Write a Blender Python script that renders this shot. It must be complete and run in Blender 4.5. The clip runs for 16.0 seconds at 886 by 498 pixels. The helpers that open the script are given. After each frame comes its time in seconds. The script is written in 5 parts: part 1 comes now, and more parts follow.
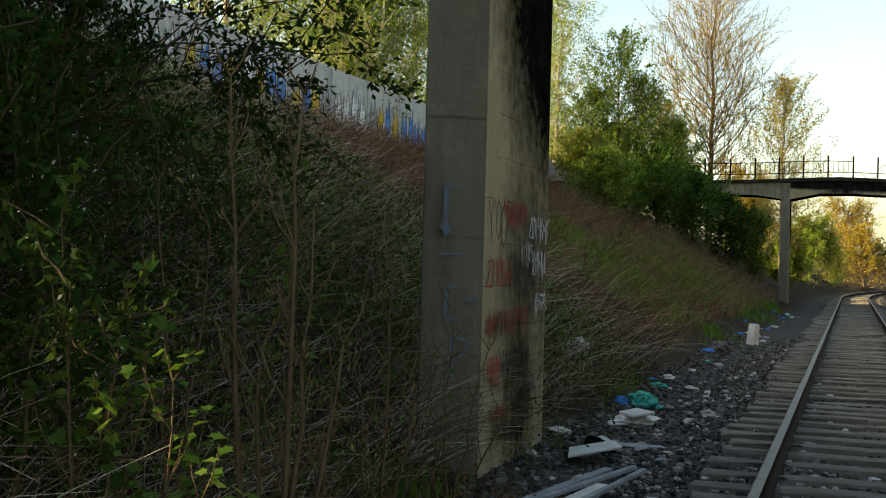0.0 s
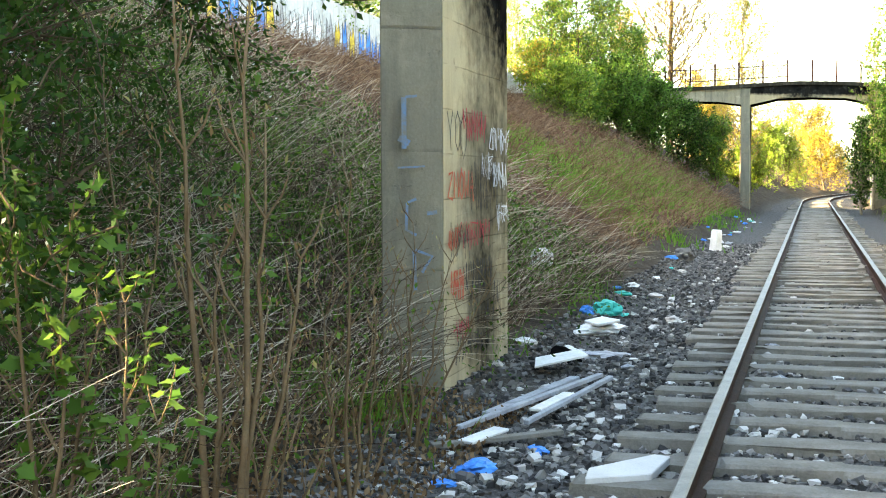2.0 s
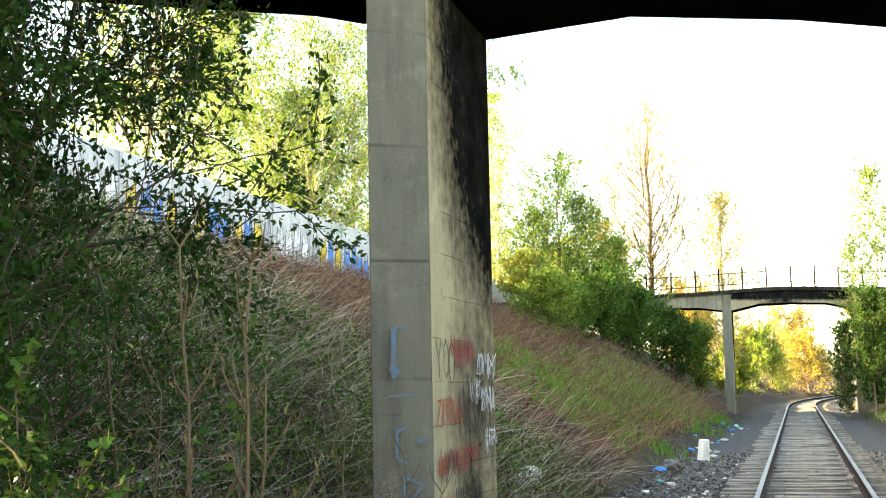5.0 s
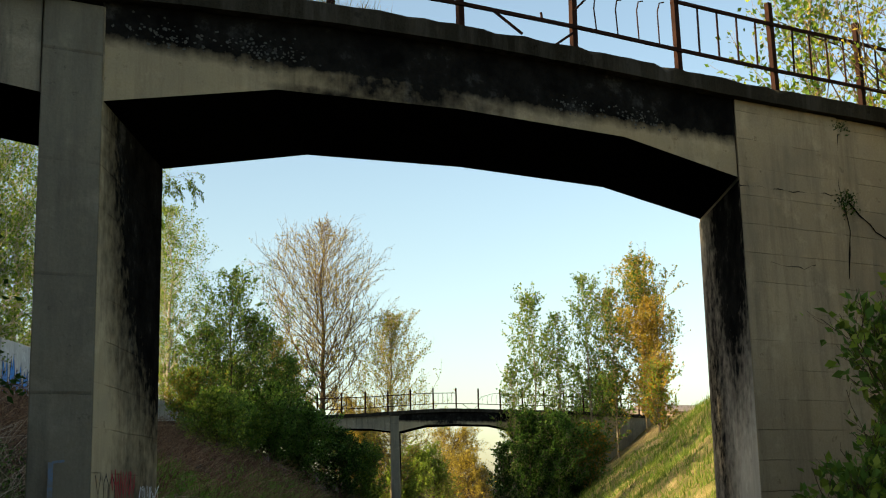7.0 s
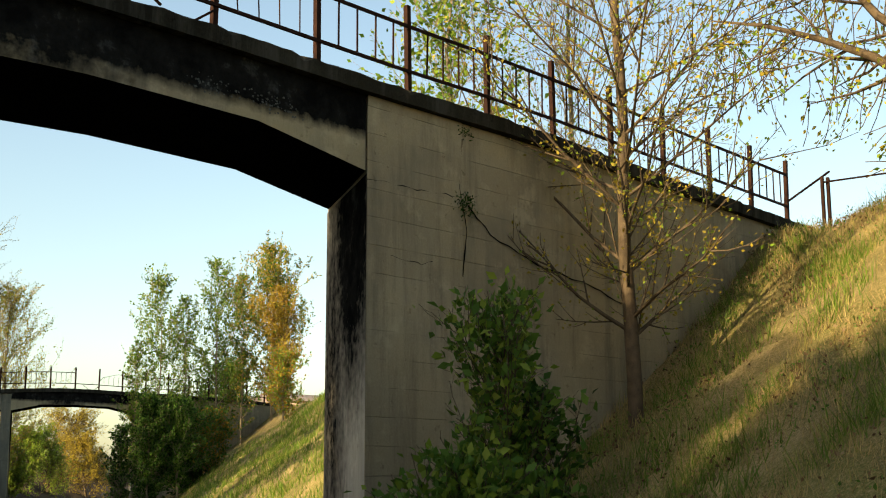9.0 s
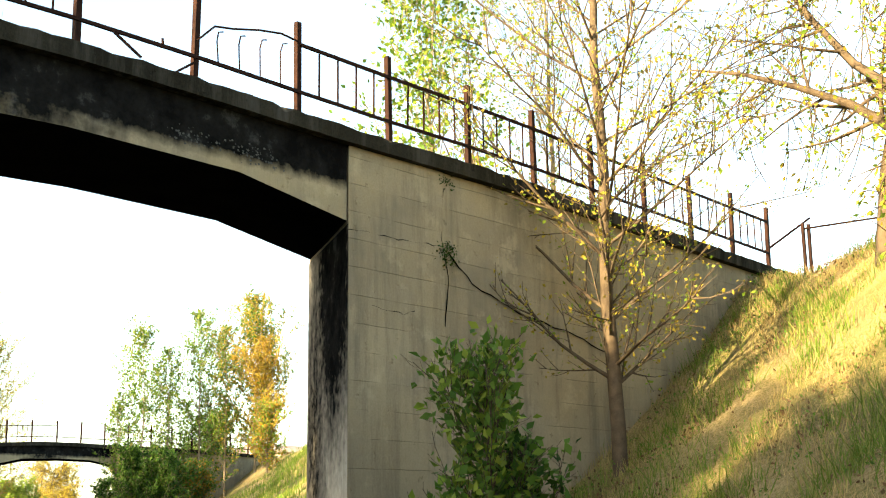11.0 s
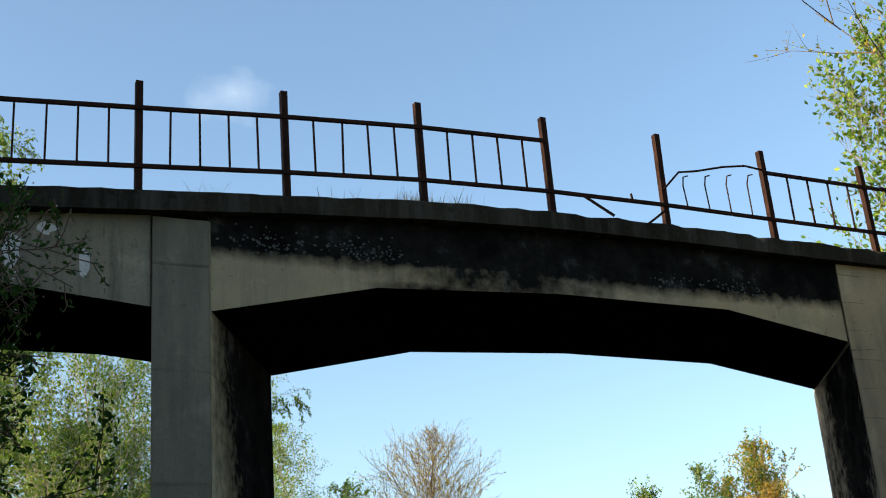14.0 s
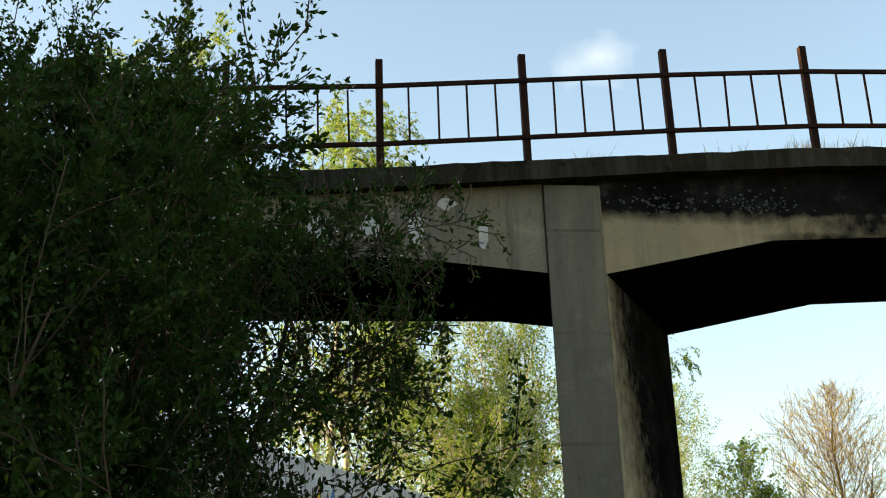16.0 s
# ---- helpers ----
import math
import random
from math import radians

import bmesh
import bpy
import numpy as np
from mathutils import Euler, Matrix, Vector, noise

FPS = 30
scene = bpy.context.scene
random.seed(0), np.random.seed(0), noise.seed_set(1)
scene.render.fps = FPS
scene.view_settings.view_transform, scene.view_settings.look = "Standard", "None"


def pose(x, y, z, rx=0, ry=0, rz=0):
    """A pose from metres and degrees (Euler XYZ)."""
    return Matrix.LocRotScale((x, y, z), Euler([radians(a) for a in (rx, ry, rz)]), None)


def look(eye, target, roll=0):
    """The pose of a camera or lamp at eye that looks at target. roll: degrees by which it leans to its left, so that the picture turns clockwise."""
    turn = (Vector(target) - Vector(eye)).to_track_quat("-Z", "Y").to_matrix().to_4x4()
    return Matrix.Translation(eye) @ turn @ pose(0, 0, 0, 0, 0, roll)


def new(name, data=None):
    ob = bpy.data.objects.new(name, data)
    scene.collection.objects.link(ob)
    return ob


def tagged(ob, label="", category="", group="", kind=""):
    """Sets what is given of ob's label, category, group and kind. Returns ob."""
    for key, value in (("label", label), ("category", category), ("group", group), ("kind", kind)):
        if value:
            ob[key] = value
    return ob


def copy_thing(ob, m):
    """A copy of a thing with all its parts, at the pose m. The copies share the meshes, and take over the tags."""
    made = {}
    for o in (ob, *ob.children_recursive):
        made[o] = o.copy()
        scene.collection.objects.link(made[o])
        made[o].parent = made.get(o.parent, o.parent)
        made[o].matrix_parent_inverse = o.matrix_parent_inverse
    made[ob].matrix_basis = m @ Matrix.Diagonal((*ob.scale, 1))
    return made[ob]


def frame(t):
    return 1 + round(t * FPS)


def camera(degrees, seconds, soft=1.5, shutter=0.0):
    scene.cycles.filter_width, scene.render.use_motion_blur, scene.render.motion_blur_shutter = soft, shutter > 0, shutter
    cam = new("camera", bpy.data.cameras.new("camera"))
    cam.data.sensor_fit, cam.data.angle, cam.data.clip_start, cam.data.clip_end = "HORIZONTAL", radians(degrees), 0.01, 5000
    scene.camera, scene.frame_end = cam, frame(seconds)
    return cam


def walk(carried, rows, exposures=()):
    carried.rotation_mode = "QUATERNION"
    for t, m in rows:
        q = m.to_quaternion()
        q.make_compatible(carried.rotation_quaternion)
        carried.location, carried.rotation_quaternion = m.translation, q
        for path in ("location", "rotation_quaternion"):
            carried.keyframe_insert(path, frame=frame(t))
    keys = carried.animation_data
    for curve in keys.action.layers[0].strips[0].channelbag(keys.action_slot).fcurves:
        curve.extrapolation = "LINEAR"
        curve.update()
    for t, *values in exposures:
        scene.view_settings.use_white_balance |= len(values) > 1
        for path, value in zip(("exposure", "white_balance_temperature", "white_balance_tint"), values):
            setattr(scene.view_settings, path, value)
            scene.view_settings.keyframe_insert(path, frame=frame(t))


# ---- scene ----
cam = camera(38.5, 16.0, 1.1)
PATH = [
    (0, pose(0.000, 0.000, 1.598, 90.60, -1.54, -13.59)),
    (0.5, pose(0.012, 0.054, 1.585, 87.79, -0.68, -13.56)),
    (1, pose(0.034, 0.084, 1.568, 86.94, -0.19, -14.66)),
    (1.5, pose(0.038, 0.089, 1.571, 86.83, 0.25, -14.21)),
    (2, pose(0.049, 0.098, 1.572, 86.86, 0.32, -15.26)),
    (2.5, pose(0.066, 0.125, 1.562, 86.41, 0.78, -15.38)),
    (3, pose(0.069, 0.147, 1.553, 86.67, 0.93, -15.29)),
    (3.5, pose(0.062, 0.144, 1.579, 87.56, 0.44, -15.14)),
    (6, pose(-0.114, -0.329, 1.844, 101.65, 1.11, -18.79)),
    (6.5, pose(-0.124, -0.345, 1.872, 102.73, 0.61, -24.15)),
    (7, pose(-0.093, -0.350, 1.869, 101.03, 1.33, -30.64)),
    (7.5, pose(-0.064, -0.389, 1.823, 100.23, -0.16, -38.70)),
    (8, pose(-0.042, -0.435, 1.802, 100.11, 0.02, -43.68)),
    (8.5, pose(-0.021, -0.469, 1.802, 99.92, 0.37, -46.74)),
    (11, pose(0.027, -0.489, 1.815, 102.50, 0.74, -47.92)),
    (11.5, pose(0.007, -0.418, 1.775, 106.00, 2.39, -45.49)),
    (12, pose(-0.032, -0.341, 1.741, 108.35, 3.70, -42.80)),
    (12.5, pose(-0.048, -0.316, 1.738, 107.98, 3.97, -39.30)),
    (13, pose(-0.062, -0.325, 1.734, 108.93, 3.52, -34.78)),
    (13.5, pose(-0.087, -0.339, 1.726, 109.81, 4.53, -29.66)),
    (14, pose(-0.115, -0.345, 1.728, 110.50, 4.28, -25.06)),
    (14.5, pose(-0.149, -0.358, 1.726, 111.16, 4.23, -19.86)),
    (15, pose(-0.212, -0.366, 1.718, 111.14, 3.51, -13.49)),
    (15.5, pose(-0.255, -0.369, 1.712, 110.99, 2.27, -8.88)),
    (16, pose(-0.250, -0.367, 1.711, 109.73, 2.12, -7.83)),
]
EXPOSURES = ((0, 1.75, 8500, 5), (0.3, 2.5, 8400, 5), (0.6, 3.35, 8300, 5), (1.2, 4.0, 8100, 5), (3.7, 4.15, 8100, 5), (6.0, 2.85, 8200, 5), (6.5, 2.05, 8000, 4),
             (7.0, 1.4, 7700, 4), (8.5, 1.3, 8000, 4), (11.0, 2.8, 7900, 4), (12.0, 2.15, 7400, 4), (12.5, 1.85, 6900, 4), (14.0, 1.45, 6400, 4), (15.0, 1.5, 7000, 4), (16.0, 1.95, 8300, 4))
walk(cam, PATH, EXPOSURES)

# ---------------------------------------------------------------- world, sun
SUN_AZ, SUN_EL = 174.0, 20.0          # degrees from +x towards +y; height
SUN = Vector((math.cos(radians(SUN_AZ)) * math.cos(radians(SUN_EL)), math.sin(radians(SUN_AZ)) * math.cos(radians(SUN_EL)), math.sin(radians(SUN_EL))))
world = bpy.data.worlds.new("sky")
scene.world = world
world.use_nodes = True
wn, wl = world.node_tree.nodes, world.node_tree.links
sky = wn.new("ShaderNodeTexSky")
sky.sky_type, sky.sun_disc = "NISHITA", False
sky.sun_elevation, sky.sun_rotation = radians(SUN_EL), radians(90 - SUN_AZ)
sky.air_density, sky.dust_density, sky.ozone_density = 1.0, 1.6, 1.5
wn["Background"].inputs[1].default_value = 0.11
# one small fair-weather cloud high over the bridge
geo = wn.new("ShaderNodeTexCoord")
CLOUD = Vector((0.2571, 0.8463, 0.4666))
sub = wn.new("ShaderNodeVectorMath"); sub.operation = "SUBTRACT"; sub.inputs[1].default_value = CLOUD
wl.new(geo.outputs["Generated"], sub.inputs[0])
sc = wn.new("ShaderNodeVectorMath"); sc.operation = "MULTIPLY"; sc.inputs[1].default_value = (26, 26, 40)
wl.new(sub.outputs[0], sc.inputs[0])
ln = wn.new("ShaderNodeVectorMath"); ln.operation = "LENGTH"; wl.new(sc.outputs[0], ln.inputs[0])
cn = wn.new("ShaderNodeTexNoise"); cn.inputs["Scale"].default_value = 20; cn.inputs["Detail"].default_value = 6
wl.new(geo.outputs["Generated"], cn.inputs["Vector"])
cm = wn.new("ShaderNodeMath"); cm.operation = "SUBTRACT"; wl.new(cn.outputs[0], cm.inputs[0])
cs = wn.new("ShaderNodeMath"); cs.operation = "MULTIPLY"; cs.inputs[1].default_value = 0.5; wl.new(ln.outputs["Value"], cs.inputs[0])
wl.new(cs.outputs[0], cm.inputs[1])
cr = wn.new("ShaderNodeMapRange"); cr.inputs["From Min"].default_value = 0.05; cr.inputs["From Max"].default_value = 0.55
cr.inputs["To Max"].default_value = 0.27
wl.new(cm.outputs[0], cr.inputs["Value"])
mixc = wn.new("ShaderNodeMix"); mixc.data_type = "RGBA"
mixc.inputs[7].default_value = (5.5, 5.6, 5.8, 1)
wl.new(cr.outputs[0], mixc.inputs[0]); wl.new(sky.outputs[0], mixc.inputs[6])
wl.new(mixc.outputs[2], wn["Background"].inputs[0])

sun = new("sun", bpy.data.lights.new("sun", "SUN"))
sun.data.energy, sun.data.angle, sun.data.color = 5.0, radians(0.6), (1.0, 0.83, 0.58)
sun.matrix_world = look(tuple(SUN * 80), (0, 0, 0))


# ---------------------------------------------------------------- the lie of the land
TD = Vector((0.522, 0.853))            # the way the track runs
TN = Vector((0.853, -0.522))           # across it, to the right
S_BEND, R_BEND = 76.0, 230.0
AXIS = 0.17                            # the track's middle, across


def place(u, s):
    """World x, y from u across the line and s along it; the line bends right past S_BEND."""
    if s <= S_BEND:
        return TD * s + TN * u
    a = (s - S_BEND) / R_BEND
    c = TD * S_BEND + TN * R_BEND
    return c + (-TN * math.cos(a) + TD * math.sin(a)) * (R_BEND - u)


def across(x, y):
    return TN.x * x + TN.y * y, TD.x * x + TD.y * y


PROF_U = (-400, -60, -18, -13.2, -11.8, -8, -3.6, -2.9, -2.2, -1.2, 1.6, 2.6, 3.3, 4.2, 6.0, 7.5, 9.3, 10.9, 12.5, 20, 60, 400)
PROF_Z = (14, 6.0, 5.2, 5.0, 4.75, 3.0, 0.45, 0.02, -0.14, -0.06, -0.06, -0.14, 0.03, 0.62, 1.95, 3.0, 4.3, 5.6, 5.95, 6.1, 6.6, 14)


def lie(u, s):
    """Height of the ground."""
    z = float(np.interp(u, PROF_U, PROF_Z))
    bank = min(1.0, max(0.0, (abs(u - AXIS) - 2.6) / 1.5))
    far = min(1.0, max(0.0, (s - 75) / 60))
    z = z * (1 - far * bank * 0.55)
    n = noise.noise(Vector((u * 0.35, s * 0.35, 3.0))) * 0.28 + noise.noise(Vector((u * 1.3, s * 1.3, 9.0))) * 0.14
    return z + n * bank + noise.noise(Vector((u * 2.1, s * 2.1, 1.0))) * 0.025


def on(u, s, dz=0.0):
    p = place(u, s)
    return Vector((p.x, p.y, lie(u, s) + dz))


# ---------------------------------------------------------------- materials
def material(name):
    m = bpy.data.materials.new(name)
    m.use_nodes = True
    m.node_tree.nodes["Principled BSDF"].inputs["Specular IOR Level"].default_value = 0.08
    return m, m.node_tree.nodes, m.node_tree.links, m.node_tree.nodes["Principled BSDF"]


def noise_node(n, l, vec, scale, detail=5.0, rough=0.6):
    t = n.new("ShaderNodeTexNoise")
    t.inputs["Scale"].default_value, t.inputs["Detail"].default_value, t.inputs["Roughness"].default_value = scale, detail, rough
    l.new(vec, t.inputs["Vector"])
    return t.outputs[0]


def ramp(n, l, fac, stops):
    r = n.new("ShaderNodeValToRGB")
    e = r.color_ramp.elements
    e[0].position, e[0].color = stops[0][0], (*stops[0][1], 1)
    e[1].position, e[1].color = stops[-1][0], (*stops[-1][1], 1)
    for p, c in stops[1:-1]:
        e.new(p).color = (*c, 1)
    l.new(fac, r.inputs[0])
    return r.outputs[0]


def mix(n, l, fac, a, b, mode="MIX"):
    m = n.new("ShaderNodeMix")
    m.data_type, m.blend_type = "RGBA", mode
    for sock, v in ((m.inputs[0], fac), (m.inputs[6], a), (m.inputs[7], b)):
        if isinstance(v, (int, float)):
            sock.default_value = v
        elif isinstance(v, tuple):
            sock.default_value = (*v, 1)
        else:
            l.new(v, sock)
    return m.outputs[2]


def calc(n, l, op, a, b=0.0, clamp=False):
    m = n.new("ShaderNodeMath")
    m.operation, m.use_clamp = op, clamp
    for sock, v in ((m.inputs[0], a), (m.inputs[1], b)):
        if isinstance(v, (int, float)):
            sock.default_value = v
        else:
            l.new(v, sock)
    return m.outputs[0]


def span(n, l, v, a, b, c=0.0, d=1.0):
    r = n.new("ShaderNodeMapRange")
    for k, q in zip(("From Min", "From Max", "To Min", "To Max"), (a, b, c, d)):
        r.inputs[k].default_value = q
    l.new(v, r.inputs["Value"])
    return r.outputs[0]


def bump(n, l, bsdf, height, strength=0.4, dist=0.02):
    b = n.new("ShaderNodeBump")
    b.inputs["Strength"].default_value, b.inputs["Distance"].default_value = strength, dist
    l.new(height, b.inputs["Height"])
    l.new(b.outputs[0], bsdf.inputs["Normal"])


def coords(n, kind="Object"):
    return n.new("ShaderNodeTexCoord").outputs[kind]


def simple(name, stops, scale=3.0, rough=0.85, metal=0.0, fine=40.0, relief=0.3, dist=0.01, island=0.0):
    """A surface with a coarse and a fine variation."""
    m, n, l, b = material(name)
    v = coords(n)
    a = noise_node(n, l, v, scale)
    f = noise_node(n, l, v, fine, 3.0)
    k = calc(n, l, "ADD", calc(n, l, "MULTIPLY", a, 0.7), calc(n, l, "MULTIPLY", f, 0.3))
    if island:
        g = n.new("ShaderNodeNewGeometry").outputs["Random Per Island"]
        k = calc(n, l, "ADD", calc(n, l, "MULTIPLY", k, 1 - island), calc(n, l, "MULTIPLY", g, island))
    l.new(ramp(n, l, k, stops), b.inputs["Base Color"])
    b.inputs["Roughness"].default_value, b.inputs["Metallic"].default_value = rough, metal
    bump(n, l, b, f, relief, dist)
    return m


def leafy(name, stops, through_col, gloss=0.45, share=0.4):
    """Leaves: each its own shade, and light passes through them."""
    m, n, l, b = material(name)
    g = n.new("ShaderNodeNewGeometry").outputs["Random Per Island"]
    col = ramp(n, l, g, stops)
    l.new(col, b.inputs["Base Color"])
    b.inputs["Roughness"].default_value = gloss
    t = n.new("ShaderNodeBsdfTranslucent")
    l.new(mix(n, l, 0.5, col, through_col), t.inputs["Color"])
    s = n.new("ShaderNodeMixShader")
    s.inputs[0].default_value = share
    l.new(b.outputs[0], s.inputs[1]); l.new(t.outputs[0], s.inputs[2])
    l.new(s.outputs[0], n["Material Output"].inputs["Surface"])
    return m


def concrete(name, base, pale, dirt=0.5, soot=None, boards=0.0):
    """Weathered board-marked concrete; soot: (x0, z0, x1, z1) softness of a smoke stain in the thing's own x and z."""
    m, n, l, b = material(name)
    v = coords(n)
    a, f, s = noise_node(n, l, v, 1.1), noise_node(n, l, v, 55, 4), noise_node(n, l, v, 7, 6)
    st = n.new("ShaderNodeMapping"); st.inputs["Scale"].default_value = (2.6, 2.6, 0.3); l.new(v, st.inputs[0])
    streak = noise_node(n, l, st.outputs[0], 1.6, 6, 0.7)
    col = ramp(n, l, calc(n, l, "ADD", calc(n, l, "MULTIPLY", a, 0.6), calc(n, l, "MULTIPLY", f, 0.4)), [(0.3, base), (0.7, pale)])
    blot = noise_node(n, l, v, 0.55, 4, 0.65)
    col = mix(n, l, calc(n, l, "MULTIPLY", span(n, l, blot, 0.42, 0.66), 0.65), col, tuple(0.55 * (0.6 * c + 0.4 * base[1]) for c in base))
    wash = noise_node(n, l, v, 2.3, 7, 0.7)
    col = mix(n, l, calc(n, l, "MULTIPLY", span(n, l, wash, 0.54, 0.66), 0.42), col, tuple(min(0.7, c * 1.25) for c in pale))
    dk = calc(n, l, "MULTIPLY", span(n, l, streak, 0.47, 0.7), dirt)
    col = mix(n, l, dk, col, (0.07, 0.065, 0.055))
    pit = span(n, l, s, 0.63, 0.7)
    col = mix(n, l, calc(n, l, "MULTIPLY", pit, 0.45), col, tuple(c * 0.5 for c in base))
    h = calc(n, l, "ADD", calc(n, l, "MULTIPLY", f, 0.4), calc(n, l, "MULTIPLY", pit, -0.6))
    if boards:
        sep = n.new("ShaderNodeSeparateXYZ"); l.new(v, sep.inputs[0])
        w = calc(n, l, "ADD", sep.outputs[2], calc(n, l, "MULTIPLY", a, 0.04))
        fr = calc(n, l, "FRACT", calc(n, l, "DIVIDE", w, boards))
        line = calc(n, l, "MULTIPLY", span(n, l, fr, 0.0, 0.03, 1.0, 0.0), span(n, l, noise_node(n, l, v, 1.7, 2), 0.42, 0.55))
        col = mix(n, l, calc(n, l, "MULTIPLY", line, 0.38), col, (0.06, 0.055, 0.05))
        tone = n.new("ShaderNodeTexWhiteNoise"); tone.noise_dimensions = "1D"
        l.new(calc(n, l, "FLOOR", calc(n, l, "DIVIDE", w, boards)), tone.inputs["W"])
        col = mix(n, l, calc(n, l, "MULTIPLY", tone.outputs[0], 0.14), col, tuple(0.5 * c for c in base))
        h = calc(n, l, "SUBTRACT", h, line)
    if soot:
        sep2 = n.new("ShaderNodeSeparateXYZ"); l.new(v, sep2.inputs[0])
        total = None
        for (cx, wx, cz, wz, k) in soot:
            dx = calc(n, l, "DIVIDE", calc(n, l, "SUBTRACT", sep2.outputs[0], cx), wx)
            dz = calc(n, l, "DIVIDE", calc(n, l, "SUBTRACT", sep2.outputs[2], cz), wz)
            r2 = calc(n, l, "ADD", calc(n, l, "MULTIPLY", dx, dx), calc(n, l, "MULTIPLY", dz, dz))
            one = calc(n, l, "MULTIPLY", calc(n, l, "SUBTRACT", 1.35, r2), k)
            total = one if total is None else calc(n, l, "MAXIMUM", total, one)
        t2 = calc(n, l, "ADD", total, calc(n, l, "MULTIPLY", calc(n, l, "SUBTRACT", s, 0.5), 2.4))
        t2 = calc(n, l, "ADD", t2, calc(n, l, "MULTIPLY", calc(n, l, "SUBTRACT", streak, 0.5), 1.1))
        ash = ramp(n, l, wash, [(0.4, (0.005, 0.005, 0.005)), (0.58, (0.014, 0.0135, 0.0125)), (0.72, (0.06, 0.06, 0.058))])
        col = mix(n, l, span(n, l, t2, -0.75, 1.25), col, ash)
    l.new(col, b.inputs["Base Color"])
    b.inputs["Roughness"].default_value, b.inputs["Specular IOR Level"].default_value = 1.0, 0.0
    bump(n, l, b, h, 0.6, 0.014)
    return m


M = {}
M["pier_grey"] = concrete("weathered_grey_concrete", (0.17, 0.152, 0.108), (0.275, 0.25, 0.188), 0.45, boards=0.9)
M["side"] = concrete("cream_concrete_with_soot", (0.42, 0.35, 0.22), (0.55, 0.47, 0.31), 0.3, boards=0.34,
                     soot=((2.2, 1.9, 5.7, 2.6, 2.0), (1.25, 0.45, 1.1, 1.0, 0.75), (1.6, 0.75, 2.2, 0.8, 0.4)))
M["beam"] = concrete("cream_concrete_with_smoke", (0.31, 0.245, 0.145), (0.43, 0.355, 0.23), 0.35,
                     soot=((6.0, 60.0, 5.85, 0.3, 2.2), (5.3, 0.9, 5.52, 0.2, 0.9), (4.7, 0.5, 5.34, 0.08, 0.8)))
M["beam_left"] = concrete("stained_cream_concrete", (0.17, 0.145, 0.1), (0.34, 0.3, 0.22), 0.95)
# soot and the shade under the deck, both put into one near-black colour
M["soffit"] = simple("soot_and_shade_black", [(0.3, (0.002, 0.002, 0.002)), (0.7, (0.006, 0.006, 0.0058))], 1.5)
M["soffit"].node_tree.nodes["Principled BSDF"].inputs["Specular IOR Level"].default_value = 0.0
# one near-black tone for kerbs and deck slab
M["kerb"] = concrete("near_black_concrete", (0.012, 0.011, 0.008), (0.048, 0.043, 0.032), 0.8)
M["wall_ab"] = concrete("tan_concrete", (0.31, 0.245, 0.15), (0.45, 0.37, 0.245), 0.45, boards=0.31)
M["ab_side"] = concrete("pale_concrete_with_soot", (0.4, 0.36, 0.29), (0.52, 0.47, 0.38), 0.4, soot=((0.7, 1.0, 5.2, 1.9, 1.4), (1.7, 0.6, 3.6, 2.4, 0.8)))
M["rust"] = simple("rusty_iron", [(0.3, (0.012, 0.007, 0.006)), (0.6, (0.036, 0.016, 0.011)), (0.75, (0.024, 0.013, 0.009))], 9, 0.8, 0.3, 120)
M["railtop"] = simple("worn_steel", [(0.3, (0.11, 0.095, 0.08)), (0.7, (0.24, 0.215, 0.19))], 6, 0.5, 0.75, 90, 0.15)
M["wood"] = simple("grey_sleeper_wood", [(0.25, (0.085, 0.075, 0.062)), (0.5, (0.18, 0.165, 0.14)), (0.75, (0.27, 0.25, 0.22))], 4, 0.9, 0, 60, 0.6)
M["stone"] = simple("ballast_stone", [(0.2, (0.035, 0.034, 0.034)), (0.5, (0.1, 0.095, 0.09)), (0.8, (0.19, 0.18, 0.17))], 3, 0.85, 0, 70, 0.4, island=0.75)
M["rubble"] = simple("pale_rubble", [(0.2, (0.25, 0.235, 0.21)), (0.6, (0.45, 0.43, 0.4)), (0.85, (0.62, 0.6, 0.57))], 4, 0.85, 0, 60, 0.4, island=0.6)
M["white"] = simple("dirty_white_plastic", [(0.3, (0.5, 0.49, 0.46)), (0.7, (0.78, 0.77, 0.75))], 5, 0.5, 0, 40)
M["blue"] = simple("blue_plastic", [(0.3, (0.02, 0.15, 0.5)), (0.7, (0.06, 0.3, 0.75))], 8, 0.45)
M["teal"] = simple("teal_plastic", [(0.3, (0.01, 0.35, 0.28)), (0.7, (0.05, 0.5, 0.42))], 8, 0.4)
M["palewood"] = simple("weathered_white_board", [(0.3, (0.18, 0.19, 0.21)), (0.7, (0.42, 0.43, 0.45))], 5, 0.7)
M["bark"] = simple("brown_bark", [(0.3, (0.05, 0.036, 0.024)), (0.7, (0.13, 0.095, 0.062))], 8, 0.95, 0, 60, 0.7)
M["stem"] = simple("pale_brown_stem", [(0.3, (0.1, 0.068, 0.038)), (0.7, (0.2, 0.14, 0.08))], 12, 0.85, 0, 60, 0.5)
M["birchbark"] = simple("pale_birch_bark", [(0.3, (0.16, 0.13, 0.1)), (0.7, (0.4, 0.36, 0.3))], 6, 0.8)
M["ashbark"] = simple("grey_tan_bark", [(0.3, (0.13, 0.1, 0.065)), (0.7, (0.26, 0.21, 0.14))], 6, 0.9)
